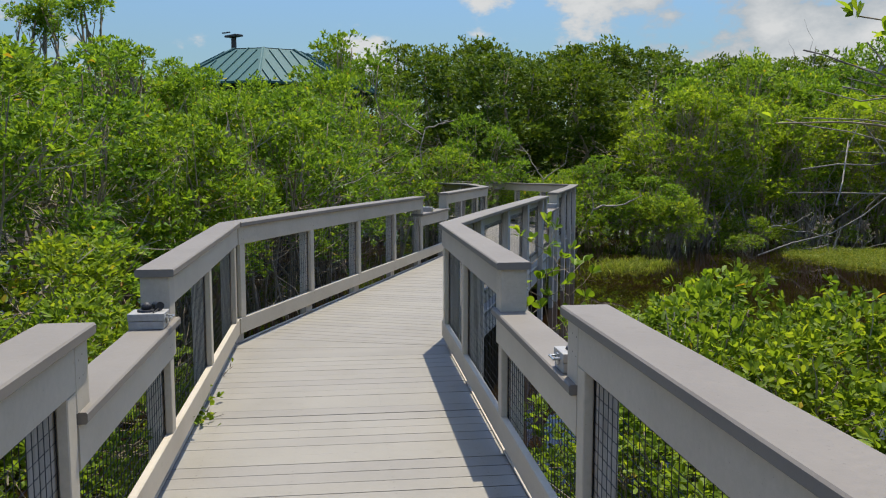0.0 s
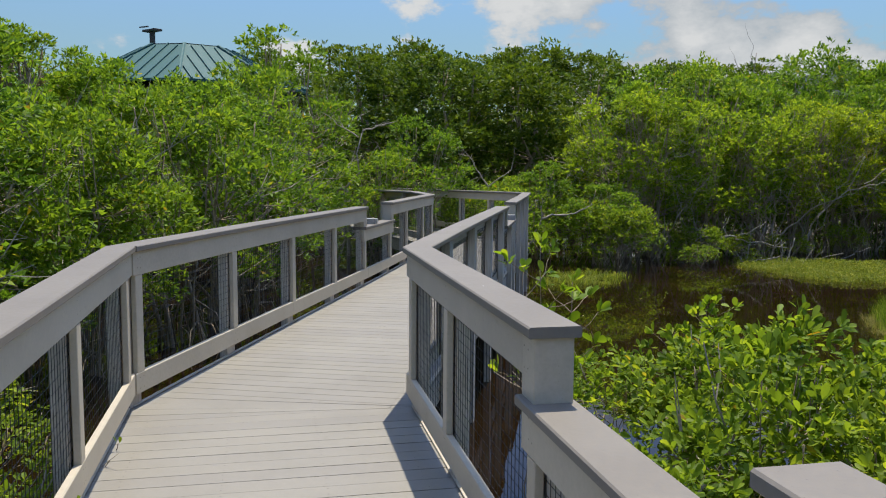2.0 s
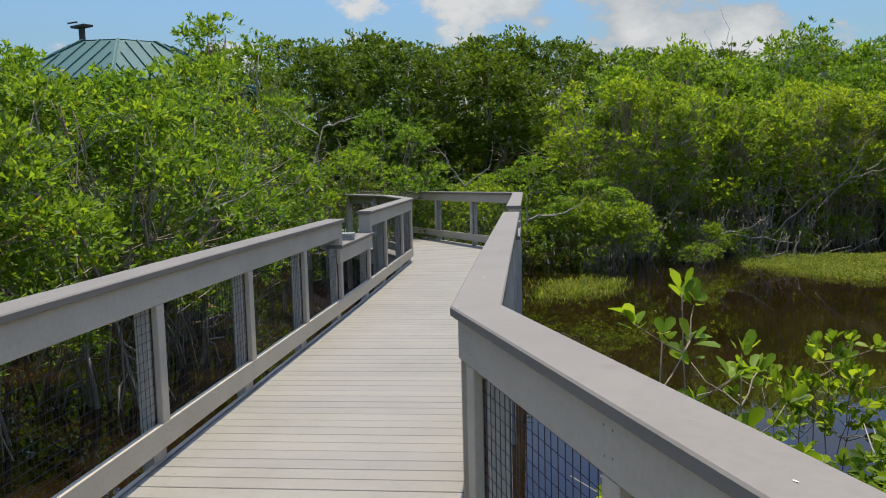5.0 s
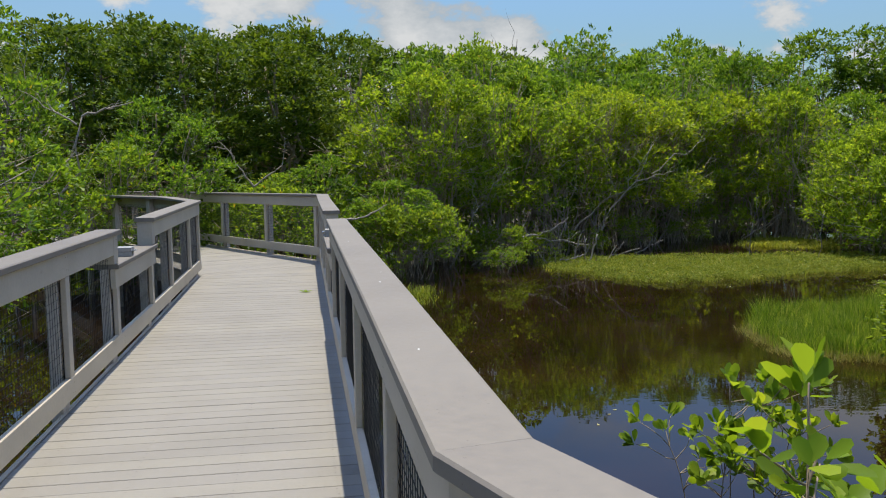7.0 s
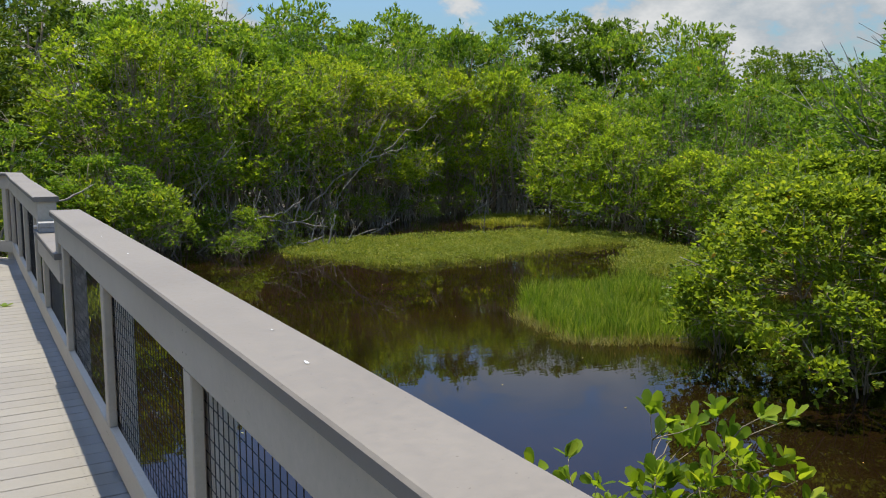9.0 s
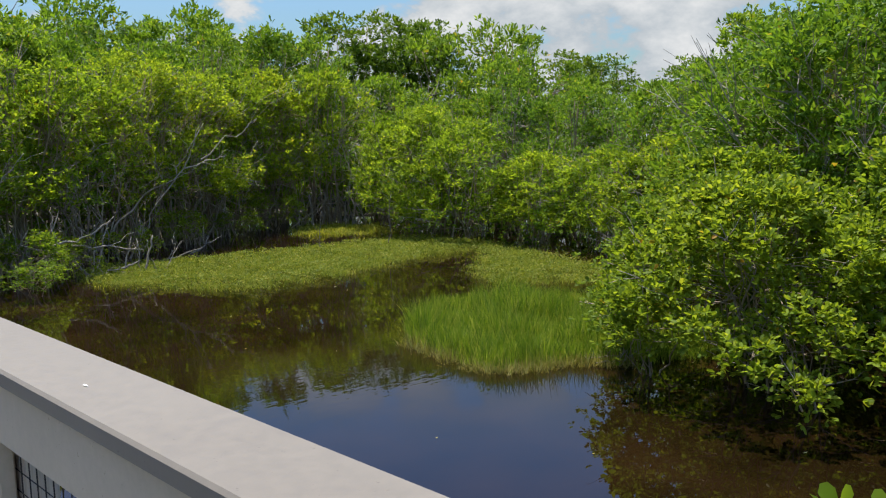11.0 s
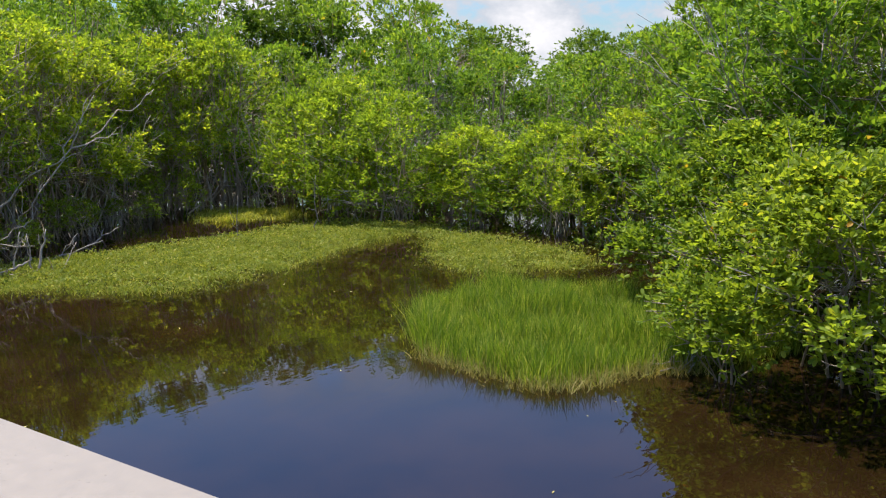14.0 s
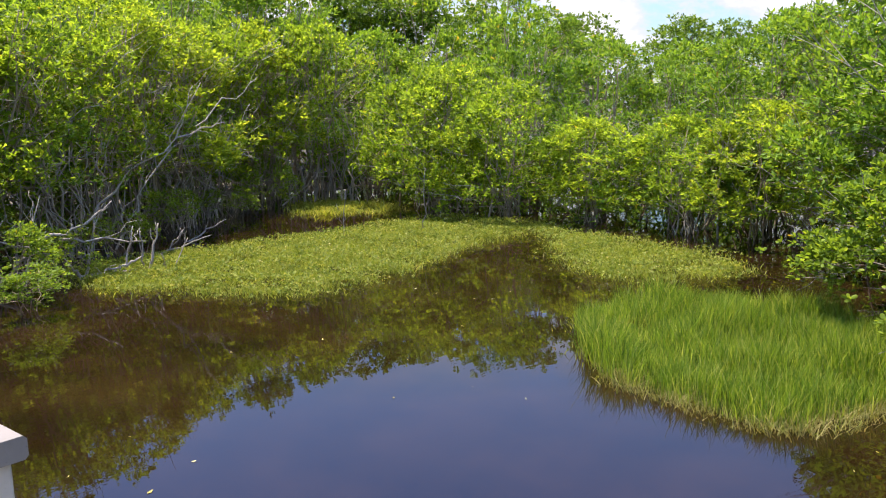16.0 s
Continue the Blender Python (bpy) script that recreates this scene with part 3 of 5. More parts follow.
def build_tree(name, label, category, group, height, radius, stems, clumps, rosettes, leaf, bottom, leaves=7, material=None, clump_r=0.55,
               near=0, dome=0.0, shell=0.3, bark_mat=None, prop=True, props=3, spiky=0.0, twigs=10, thick=1.0, gather=0.38, wobble=0.05, bare=0, wide=0.0):
    """A tree of several crooked stems with a crown of separate leafy clumps. Its foot is at z = 0."""
    root = thing(name, label, category, group)
    z = bottom + (height - bottom) * RNG.uniform(0, 1, clumps) ** 0.8
    f = (z - bottom) / (height - bottom)
    reach = radius * np.sqrt(np.clip(1 - np.abs(f * 1.25 - 0.45) ** 2.3, 0.06, 1)) * (1 - 0.35 * f ** 4)
    reach = reach * (1 - dome) + dome * radius * np.sqrt(np.clip(1 - f ** 1.7, 0.03, 1))
    ang = RNG.uniform(0, 2 * math.pi, clumps)
    rad = reach * np.sqrt(RNG.uniform(shell, 1, clumps))
    cc = np.stack([rad * np.cos(ang), rad * np.sin(ang), z], 1)
    # clumps gather round a few boughs, with hollows between
    bough = cc[:max(3, clumps // 9)]
    near_bough = bough[np.argmin(((cc[:, None] - bough[None]) ** 2).sum(2), 1)]
    cc = cc * (1 - gather) + near_bough * gather
    cr = clump_r * RNG.uniform(0.6, 1.25, clumps)
    pick = np.repeat(np.arange(clumps), rosettes)
    o = unit(RNG.normal(size=(len(pick), 3)) + np.array([0, 0, 0.55]) + 0.5 * unit(cc[pick] * np.array([1, 1, 0.3])))
    dist = RNG.uniform(0.35, 1.0, (len(pick), 1)) ** 0.6
    dist += spiky * (RNG.uniform(0, 1, (len(pick), 1)) > 0.9) * RNG.uniform(0.2, 0.9, (len(pick), 1))
    pos = cc[pick] + o * dist * cr[pick][:, None] * np.array([1.15, 1.15, 0.8])
    pos[:, 2] = np.maximum(pos[:, 2], bottom * 0.5)
    v, per, faces = leaf_set(pos, o, leaves, leaf, wide=wide or (0.6 if near > 0 else 0.46), near=near)
    crown = new("crown", quad_mesh("crown", v, per, faces, material or M_LEAF))
    crown.parent = root
    feet = [(RNG.normal(0, 0.12 * radius), RNG.normal(0, 0.12 * radius)) for _ in range(stems)]
    order = np.argsort(ang)
    for i, (fx, fy) in enumerate(feet):
        mine = order[i * clumps // stems:(i + 1) * clumps // stems]
        if not len(mine):
            continue
        top = cc[mine[np.argmax(z[mine])]]
        r = 0.019 * thick * height ** 0.5 * RNG.uniform(0.6, 1.35)
        main = bent((fx, fy, -0.25), top, r * 1.2, r * 0.25, 6, wobble)
        paths = [main]
        for c in mine[:twigs]:
            k = int(np.clip(np.searchsorted([p[0][2] for p in main], cc[c][2] * 0.72), 1, 6))
            paths.append(bent(main[k][0], cc[c], main[k][1] * 0.6, 0.005, 3, wobble * 1.6))
        for _ in range(props if prop else 0):
            a = RNG.uniform(0, 2 * math.pi)
            rr = RNG.uniform(0.25, 0.8)
            p = main[1][0] * 0.4 + main[2][0] * 0.6 if RNG.uniform() > 0.5 else main[1][0]
            q = np.array([p[0] + rr * math.cos(a), p[1] + rr * math.sin(a), -0.3])
            paths.append([(p, r * 0.5), (p * 0.5 + q * 0.5 + np.array([0, 0, 0.28]), r * 0.42), (q, r * 0.35)])
        verts, faces = tubes(paths, 4)
        stem = new("stem", mesh_of("stem", verts, faces, bark_mat or M_BARK, True))
        stem.parent = root
    if bare:
        paths = []
        lower = np.argsort(z)[:int(clumps * 0.8)]
        for c in RNG.choice(lower, bare):
            out = unit(cc[c] * np.array([1, 1, 0.2]) + 1e-4)
            p = cc[c] - out * cr[c] * 0.4 - np.array([0, 0, 0.5 * cr[c]])
            q = cc[c] + out * cr[c] * RNG.uniform(0.5, 1.15) + RNG.normal(size=3) * cr[c] * 0.7 + np.array([0, 0, RNG.uniform(-0.3, 0.6) * cr[c]])
            twig = bent(p, q, 0.011, 0.0045, 3, 0.1)
            paths.append(twig)
            fork = twig[2][0]
            paths.append(bent(fork, fork + (q - p) * 0.4 + RNG.normal(size=3) * 0.35 * cr[c], 0.006, 0.003, 2, 0.1))
        verts, faces = tubes(paths, 3)
        twig_part = new("brushwood", mesh_of("brushwood", verts, faces, M_PALE))
        twig_part.parent = root
        tagged(twig_part, "bare grey brushwood showing between the leaves", kind="stuff")
    return root


def scatter(kinds, spots, zfoot, seed, smin=0.97, smax=1.08):
    """Stands the kinds at the spots: (x, y, height of the top). The first use of a kind takes the built tree itself."""
    rnd = random.Random(seed)
    for x, y, top in spots:
        k = rnd.choice(kinds)
        sc = (top - zfoot) / k["top"] * rnd.uniform(smin, smax)
        m = pose(x, y, zfoot + rnd.uniform(-0.05, 0.05), rnd.uniform(-4, 4), rnd.uniform(-4, 4), rnd.uniform(0, 360))
        if not k.get("used"):
            k["used"] = True
            ob = k["ob"]
            ob.matrix_basis = m
        else:
            ob = copy_thing(k["ob"], m)
        wide = 0.35 + 0.65 * sc
        ob.scale = (wide * rnd.uniform(0.92, 1.1), wide * rnd.uniform(0.92, 1.1), sc)


def kind(*a, **kw):
    ob = build_tree(*a, **kw)
    return {"ob": ob, "top": max(v.co.z for v in ob.children[0].data.vertices)}


# ---------------------------------------------------------------- mangroves round the pond
def row(line, step, seed, jitter=0.35):
    """Spots strung along a bent line of (x, y, top), a step apart."""
    rnd = random.Random(seed)
    spots, left = [], 0.0
    for p, q in zip(line, line[1:]):
        span = math.hypot(q[0] - p[0], q[1] - p[1])
        while left < span:
            x, y, top = (p[i] + (q[i] - p[i]) * left / span for i in range(3))
            spots.append((x + rnd.uniform(-jitter, jitter), y + rnd.uniform(-jitter, jitter), top))
            left += step
        left -= span
    return spots


MANGROVE = ("tree", "mangroves")
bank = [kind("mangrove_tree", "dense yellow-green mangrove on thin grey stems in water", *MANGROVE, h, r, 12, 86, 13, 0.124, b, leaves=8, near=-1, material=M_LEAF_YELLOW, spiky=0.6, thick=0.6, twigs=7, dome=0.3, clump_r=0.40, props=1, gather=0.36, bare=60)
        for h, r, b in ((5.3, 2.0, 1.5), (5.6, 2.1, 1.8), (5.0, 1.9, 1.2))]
thicket = [kind("mangrove_tree", "leafy mangrove thicket tree beside the boardwalk", *MANGROVE, h, r, 7, 80, 13, 0.118, 0.7, leaves=8, near=-1, spiky=0.6, thick=0.7, twigs=6, dome=0.45, clump_r=0.40, gather=0.44, bare=80)
           for h, r in ((3.9, 1.7), (4.3, 1.8), (3.5, 1.6))]
inner = [kind("mangrove_tree", "mangrove tree deeper in the thicket", *MANGROVE, h, r, 4, 56, 12, 0.14, 1.0, leaves=7, near=-1, spiky=0.5, thick=0.8, twigs=5, dome=0.5, clump_r=0.45, prop=False, gather=0.44, bare=40)
         for h, r in ((3.9, 1.8), (4.3, 1.9))]
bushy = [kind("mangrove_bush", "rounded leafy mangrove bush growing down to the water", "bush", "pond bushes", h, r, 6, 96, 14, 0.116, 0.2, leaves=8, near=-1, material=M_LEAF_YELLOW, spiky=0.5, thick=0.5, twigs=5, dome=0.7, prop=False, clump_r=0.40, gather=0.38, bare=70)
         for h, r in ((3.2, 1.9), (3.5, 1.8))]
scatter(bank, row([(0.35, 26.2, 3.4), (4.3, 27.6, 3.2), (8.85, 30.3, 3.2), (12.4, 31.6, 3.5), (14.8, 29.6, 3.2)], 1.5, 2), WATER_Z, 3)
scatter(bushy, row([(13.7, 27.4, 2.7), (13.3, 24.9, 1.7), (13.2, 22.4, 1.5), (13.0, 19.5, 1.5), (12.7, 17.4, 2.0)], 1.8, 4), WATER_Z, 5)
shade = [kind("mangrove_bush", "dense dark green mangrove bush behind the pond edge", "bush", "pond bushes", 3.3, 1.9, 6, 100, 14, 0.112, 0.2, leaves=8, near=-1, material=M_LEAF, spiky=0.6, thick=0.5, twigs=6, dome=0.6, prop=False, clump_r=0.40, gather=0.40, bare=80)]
scatter(shade, row([(11.6, 15.8, 2.6), (10.2, 14.2, 2.9), (9.6, 12.4, 2.9), (9, 10.4, 2.8), (8.4, 7.8, 2.5), (6.8, 5.2, 2.4), (5.6, 2.2, 2.3)], 1.8, 50), WATER_Z, 51)
scatter(thicket, row([(1.2, 28.8, 4.0), (3.5, 29.4, 4.0), (7.5, 32.0, 4.1), (12.2, 33.2, 4.5), (16.7, 31.0, 4.0)], 2.1, 6)
        + row([(16.2, 27.6, 2.9), (15.6, 24.4, 2.4), (16.2, 21.2, 2.2), (14.9, 17.0, 3.7), (12.4, 13.2, 3.5), (11.8, 10, 3.3), (11.4, 6.4, 3.2), (9.2, 3.6, 3.1), (7.6, 0.8, 2.9)], 2.2, 7), WATER_Z, 9)
scatter(inner, row([(2.6, 32.2, 4.6), (5.0, 33.5, 4.7), (9.5, 35.6, 5.1), (14.2, 37.0, 5.2)], 2.3, 38) + row([(20.0, 31.6, 5.0), (23.5, 29.5, 4.5)], 2.3, 45)
        + row([(19.0, 27.0, 3.6), (19.3, 21.9, 2.8), (18.05, 16, 4.5), (15, 12, 4.6), (14, 8, 3.8)], 2.5, 8), WATER_Z, 10)
# bare stems standing in the shade under the crowns
stems = [kind("mangrove_sapling", "thin grey mangrove stems with few leaves in shade", "bush", "understorey", h, 1.1, 8, 22, 5, 0.11, 1.5, leaves=6, near=-1, bark_mat=M_STEM, clump_r=0.35, props=2, thick=0.5, twigs=3, wobble=0.07, gather=0.1) for h in (3.0, 3.4)]
scatter(stems, row([(0.2, 25.7, 1.6), (3.9, 26.8, 1.4), (8.3, 29.3, 1.5), (12.0, 30.9, 1.6), (14.2, 29.0, 1.4)], 1.35, 46, 0.4) + row([(13.6, 26.4, 1.0), (13.4, 18.6, 0.9)], 2.2, 47), WATER_Z, 48)
under = [kind("mangrove_sapling", "dark understorey sapling in the shade of mangroves", "bush", "understorey", 2.3, 1.5, 4, 30, 13, 0.15, 0.1, near=-1, clump_r=0.5, prop=False, thick=0.6, twigs=3)]
scatter(under, row([(0.5, 27.9, 0.8), (4.39, 29.4, 0.8), (8.54, 32.3, 0.9), (13.28, 33.2, 0.9), (16.21, 29.6, 0.8), (15.44, 25.71, 0.9), (15.51, 20.63, 0.8), (12.8, 14.6, 1.1)], 2.2, 33)
        + row([(1.6, 31.2, 1.1), (6.0, 33.2, 1.2), (11.0, 35.6, 1.3), (17.6, 33.4, 1.2), (18.0, 29.0, 1.1)], 2.0, 40) + row([(14.8, 27.0, 0.9), (14.4, 22.0, 0.6), (14.2, 18.0, 0.8)], 1.9, 39) + row([(-9.5, 28.4, 1.02), (-4.6, 30.2, 0.99), (-0.8, 30.05, 0.99)], 2.2, 34), WATER_Z, 36)

# the broad bush that leans over the pond and its neighbours
near_kind = [kind("mangrove_bush", "broad sunlit mangrove bush overhanging the pond", "bush", "pond bushes", 2.3, 1.9, 9, 130, 24, 0.076, 0.34, leaves=7, near=1, material=M_LEAF_NEAR, clump_r=0.32, spiky=0.7, thick=0.42, dome=0.75, shell=0.35, prop=False, gather=0.32, bare=60)]
scatter(near_kind, [(5.68, 12.95, 1.12), (8.1, 14.3, 1.3), (7.3, 11.2, 1.7), (6.1, 9.2, 1.5), (5.3, 6.9, 1.36)], WATER_Z, 8)

# left of the walk
scatter(thicket, [(-9.6, 26.8, 4.46), (-11.8, 27.4, 3.94)] + row([(-9, 1.6, 2.97), (-9, 9, 2.82), (-8.6, 13, 2.84), (-9.6, 18, 2.72), (-10.8, 24.4, 3.1)], 2.5, 13)
        + [(-1.65, 25.22, 1.46), (-0.15, 24.07, 0.74), (-2.94, 25.87, 1.72), (-5.6, 22, 2.65), (-4.9, 23.4, 2.12)], WATER_Z, 11, 0.88, 1.14)
scatter(inner, [(-13.6, 26.4, 3.45), (-15.4, 25.8, 3.6), (-12.6, 25.6, 3.35), (-14.6, 28.6, 3.7), (-16.6, 29.0, 3.8), (-12.4, 28.8, 3.8), (-18.6, 27.4, 4.1)] + row([(-11, 4.8, 3.2), (-11.6, 11.2, 3.1), (-12.4, 17.6, 3.1), (-13.4, 24.4, 3.25)], 2.9, 14) + row([(-14.5, 8, 3.74), (-16, 15, 3.5), (-16.6, 23.8, 3.6)], 3.4, 15) + row([(-18, 7, 4.26), (-20, 20, 4.59)], 4.0, 16), WATER_Z, 12)
scatter(thicket, row([(-7, 5.2, 2.39), (-6.8, 8.2, 2.33), (-6.4, 10.8, 2.38), (-6.2, 15.2, 2.69), (-7.4, 19.6, 3.1)], 1.8, 12), WATER_Z, 37, 0.84, 1.14)

# tall dark trees behind
tall = [kind("buttonwood_tree", "tall dense dark green hardwood tree behind the mangroves", "tree", "background trees", h, r, 4, 104, 17, 0.26, 0.6, gather=0.2, leaves=7, near=-1, material=M_LEAF_DARK, clump_r=0.85, dome=0.5, shell=0.2, prop=False, thick=1.6, twigs=5)
        for h, r in ((9.4, 3.4), (9.9, 3.5), (8.6, 3.4))]
tall_spots = row([(-27, 45, 6.09), (-14, 47.5, 7.94), (0, 48, 6.93), (10, 48, 6.73)], 4.4, 20, 0.9) + row([(-24, 25, 4.89), (-22, 34, 5.31), (-16, 39, 5.11), (-4, 40, 6.49), (5, 43.5, 6.12)], 4.2, 21, 0.7)
tall_spots += row([(-9, 33.6, 5.8), (-2, 35.2, 5.5), (1.6, 38, 5.6)], 3.0, 22, 0.4) + row([(-5.8, 31, 5.2), (-2.2, 31.8, 4.95)], 3.0, 23, 0.3)
scatter(tall, tall_spots, -1.1, 13, 1.03, 1.11)
fresh = [kind("broad_tree", "broad full-crowned green tree behind the pond thicket", "tree", "background trees", h, r, 4, 110, 17, 0.22, 0.6, gather=0.25, leaves=7, near=-1, material=M_LEAF_MID, clump_r=0.8, prop=False, thick=1.3, twigs=5, dome=0.8, shell=0.25)
         for h, r in ((8.4, 3.4), (8.0, 3.2))]
tall_spots = row([(6, 45, 6.3), (19, 45, 6.8)], 3.2, 24, 0.6) + row([(14.6, 39.0, 5.4), (16.8, 37.0, 6.0), (19.0, 35.2, 6.55), (21.2, 33.9, 6.3), (23.2, 32.4, 5.2)], 2.2, 25, 0.3) + row([(27, 35.5, 5.6), (31, 31, 5.4), (30.4, 26, 4.4), (25.3, 16.8, 4.6), (19.4, 8.8, 4.6)], 3.0, 26, 0.4)
scatter(fresh, tall_spots, -1.1, 14, 1.0, 1.08)
# behind the start of the walk
scatter(inner, row([(-9.0, -2.0, 3.2), (-6.0, -8.0, 3.4), (-1.0, -12.0, 3.6), (6.0, -9.0, 3.4), (8.6, -3.0, 3.2)], 2.9, 43), WATER_Z, 44)


def far_woods():
    """Low dense growth that closes the view between the stems, all round."""
    n = 60000
    a, r = RNG.uniform(0, 2 * math.pi, n), RNG.uniform(38, 62, n)
    z = RNG.uniform(0, 1, n) ** 1.2 * 4.3 - 1.1
    pts = np.stack([r * np.cos(a) + 1, r * np.sin(a) + 14, z], 1)
    v, per, faces = leaf_set(pts, unit(RNG.normal(size=(n, 3))), 1, 0.55, wide=0.8, near=-1)
    tagged(new("far_woods", quad_mesh("far_woods", v, per, faces, M_LEAF_DARK)), "dense low undergrowth of the distant mangrove woods", "woods", kind="stuff")


far_woods()

# low bushes by the rail
RNG = np.random.default_rng(21)
low_kind = [kind("mangrove_shrub", "low bright mangrove shrub beside the railing", "shrub", "railing shrubs", h, r, 9, 32, 12, 0.074, 0.15, prop=False, thick=0.45, twigs=14, leaves=6, near=2, material=M_LEAF_NEAR, clump_r=0.28, spiky=0.8, wide=0.46, bare=14)
            for h, r in ((1.5, 0.9), (1.35, 0.8))]
low_spots = row([(0.35, 6.3, 0.32), (1.2, 5.6, 0.39), (2.1, 4.4, 0.41), (2.2, 2.8, 0.24)], 1.1, 30, 0.15) + row([(0.5, 7.6, 0.28), (1.6, 7.3, 0.34), (2.6, 6.4, 0.3), (3.4, 4.8, 0.25), (3.5, 3.2, 0.25)], 1.15, 31, 0.15)
scatter(low_kind, low_spots, WATER_Z, 17, 0.9, 1.08)
scatter(low_kind, [(1.75, 7.0, 0.5), (1.5, 6.7, 0.36), (-0.3, 8.0, 0.1), (0.0, 5.8, -0.15), (0.15, 7.3, 0.34), (0.1, 4.9, 0.0), (0.55, 4.0, -0.05), (-0.05, 6.4, 0.1), (-0.3, 5.6, 0.0), (0.8, 6.2, 0.15)], WATER_Z, 53, 0.95, 1.05)
side_kind = [kind("mangrove_shrub", "tall leafy mangrove shrub with thin grey twigs", "shrub", "railing shrubs", 2.2, 1.2, 9, 52, 12, 0.078, 0.2, prop=False, thick=0.45, leaves=6, near=1, wide=0.5, material=M_LEAF_NEAR, clump_r=0.28, spiky=0.9, bare=20)]
scatter(side_kind, [(-4.1, 5.0, 0.55), (-5.0, 3.9, 1.1), (-5.3, 6.0, 0.8), (-3.85, 2.6, 1.15), (-6.1, 3.4, 1.25), (-3.35, 4.3, 0.15), (-3.05, 3.3, 0.1), (-3.9, 5.5, 0.05), (-2.8, 2.2, 0.0)], WATER_Z, 18)
bank_kind = [kind("mangrove_shrub", "low bright mangrove shrub at the pond edge", "shrub", "railing shrubs", 1.5, 0.9, 6, 34, 12, 0.085, 0.15, prop=False, thick=0.45, leaves=7, near=-1, material=M_LEAF_NEAR, clump_r=0.28, spiky=0.8)]
scatter(bank_kind, [(2.3, 26.0, -0.3), (5.4, 26.9, -0.3), (7.3, 28.2, -0.2), (9.5, 29.2, -0.35), (10.9, 29.7, 0.05), (2.45, 23.9, -0.45), (0.5, 23.4, 0.55), (0.0, 23.9, 0.6), (-0.9, 24.5, 0.75), (2.6, 25.06, -0.02), (-3.52, 23.73, 1.02), (-2.3, 23.73, 1.12), (3.77, 25.63, -0.3)], WATER_Z, 19)
scatter(low_kind, [(5.2, 13.9, -0.1), (5.3, 12.2, 0.0), (5.6, 10.8, 0.2), (5.2, 9.4, 0.1)], WATER_Z, 49)


# ---------------------------------------------------------------- grass and marsh
def inside(poly, p):
    x, y = p[:, 0], p[:, 1]
    hit = np.zeros(len(p), bool)
    for (x0, y0), (x1, y1) in zip(poly, poly[1:] + poly[:1]):
        cross = ((y0 > y) != (y1 > y)) & (x < (x1 - x0) * (y - y0) / ((y1 - y0) or 1e-9) + x0)
        hit ^= cross
    return hit


def blades(name, label, poly, count, tall_, wide, material, lean=0.25, edge=0.25, gaps=0.3):
    p = np.array(poly)
    lo, hi = p.min(0) - edge, p.max(0) + edge
    pts = RNG.uniform(lo, hi, (count * 6, 2))
    jit = pts + RNG.normal(0, edge * 0.5, pts.shape)
    pts = pts[inside(poly, jit)]
    thin = np.array([noise.noise(Vector((x * 2.3, y * 2.3, 9.0))) for x, y in pts])
    pts = pts[RNG.uniform(-1, 1, len(pts)) * 0.35 < thin + gaps][:count]
    n = len(pts)
    patch = np.array([0.75 + 0.5 * noise.noise(Vector((x * 1.6, y * 1.6, 5.0))) for x, y in pts])[:, None]
    h = tall_ * RNG.uniform(0.5, 1.15, (n, 1)) * np.clip(patch ** 1.5, 0.3, 1.4)
    base = np.concatenate([pts, np.full((n, 1), WATER_Z - 0.03)], 1)
    a = RNG.uniform(0, 2 * math.pi, (n, 1))
    bend = np.concatenate([np.cos(a), np.sin(a), np.zeros((n, 1))], 1) * lean * RNG.uniform(0.1, 1, (n, 1)) * h
    b = RNG.uniform(0, 2 * math.pi, (n, 1))
    side = np.concatenate([np.cos(b), np.sin(b), np.zeros((n, 1))], 1) * wide / 2
    up = np.concatenate([np.zeros((n, 2)), h], 1)
    v = np.stack([base - side, base + side, base + up * 0.6 + bend * 0.4 + side * 0.8, base + up + bend, base + up * 0.6 + bend * 0.4 - side * 0.8], 1).reshape(-1, 3)
    return tagged(new(name, quad_mesh(name, v, 5, [(0, 1, 2), (0, 2, 4), (4, 2, 3)], material)), label, "grass", kind="stuff")


ISLAND = [(6.2, 18.1), (5.3, 17.6), (4.75, 17.15), (4.45, 16.75), (4.3, 16.0), (4.15, 15.5), (4.25, 15.15), (4.6, 14.95), (5.1, 14.7), (5.4, 14.25), (5.9, 13.95), (6.5, 13.6), (7.3, 13.7), (7.7, 14.8), (7.9, 16.6), (7.4, 18.0)]
MARSH = [(3.6, 25.2), (3.7, 24.3), (4.2, 23.3), (4.85, 22.1), (5.2, 21.7), (6.5, 21.7), (8.1, 21.95), (9.2, 22.3), (10.8, 22.35), (11.6, 22.15), (10.9, 21.3), (9.3, 20.1), (8.9, 19.8), (8.45, 18.9), (8.8, 18.3), (9.2, 18.0), (9.9, 17.4), (11.0, 18.6), (11.6, 20.6), (12.6, 23.4), (12.2, 24.8), (10.9, 25.4), (8.8, 25.5), (7.1, 25.8), (5.7, 26.2), (4.2, 26.2)]
ISLAND_EDGE = [(4.55, 17.0), (4.28, 16.75), (4.12, 16.0), (3.98, 15.5), (4.1, 15.02), (4.55, 14.78), (5.0, 14.55), (5.3, 14.12), (5.5, 14.25), (5.25, 14.75), (4.7, 15.1), (4.4, 15.3), (4.4, 15.6), (4.5, 16.1), (4.62, 16.7)]
MARSH_BACK = [(10.8, 28.2), (12.4, 30.0), (13.4, 29.8), (13.7, 28.2), (12.4, 26.9), (11.4, 27.6)]
blades("sedge_grass", "bright green sedge island standing in the pond", ISLAND, 34000, 0.46, 0.0075, M_GRASS, 0.6, 0.1)
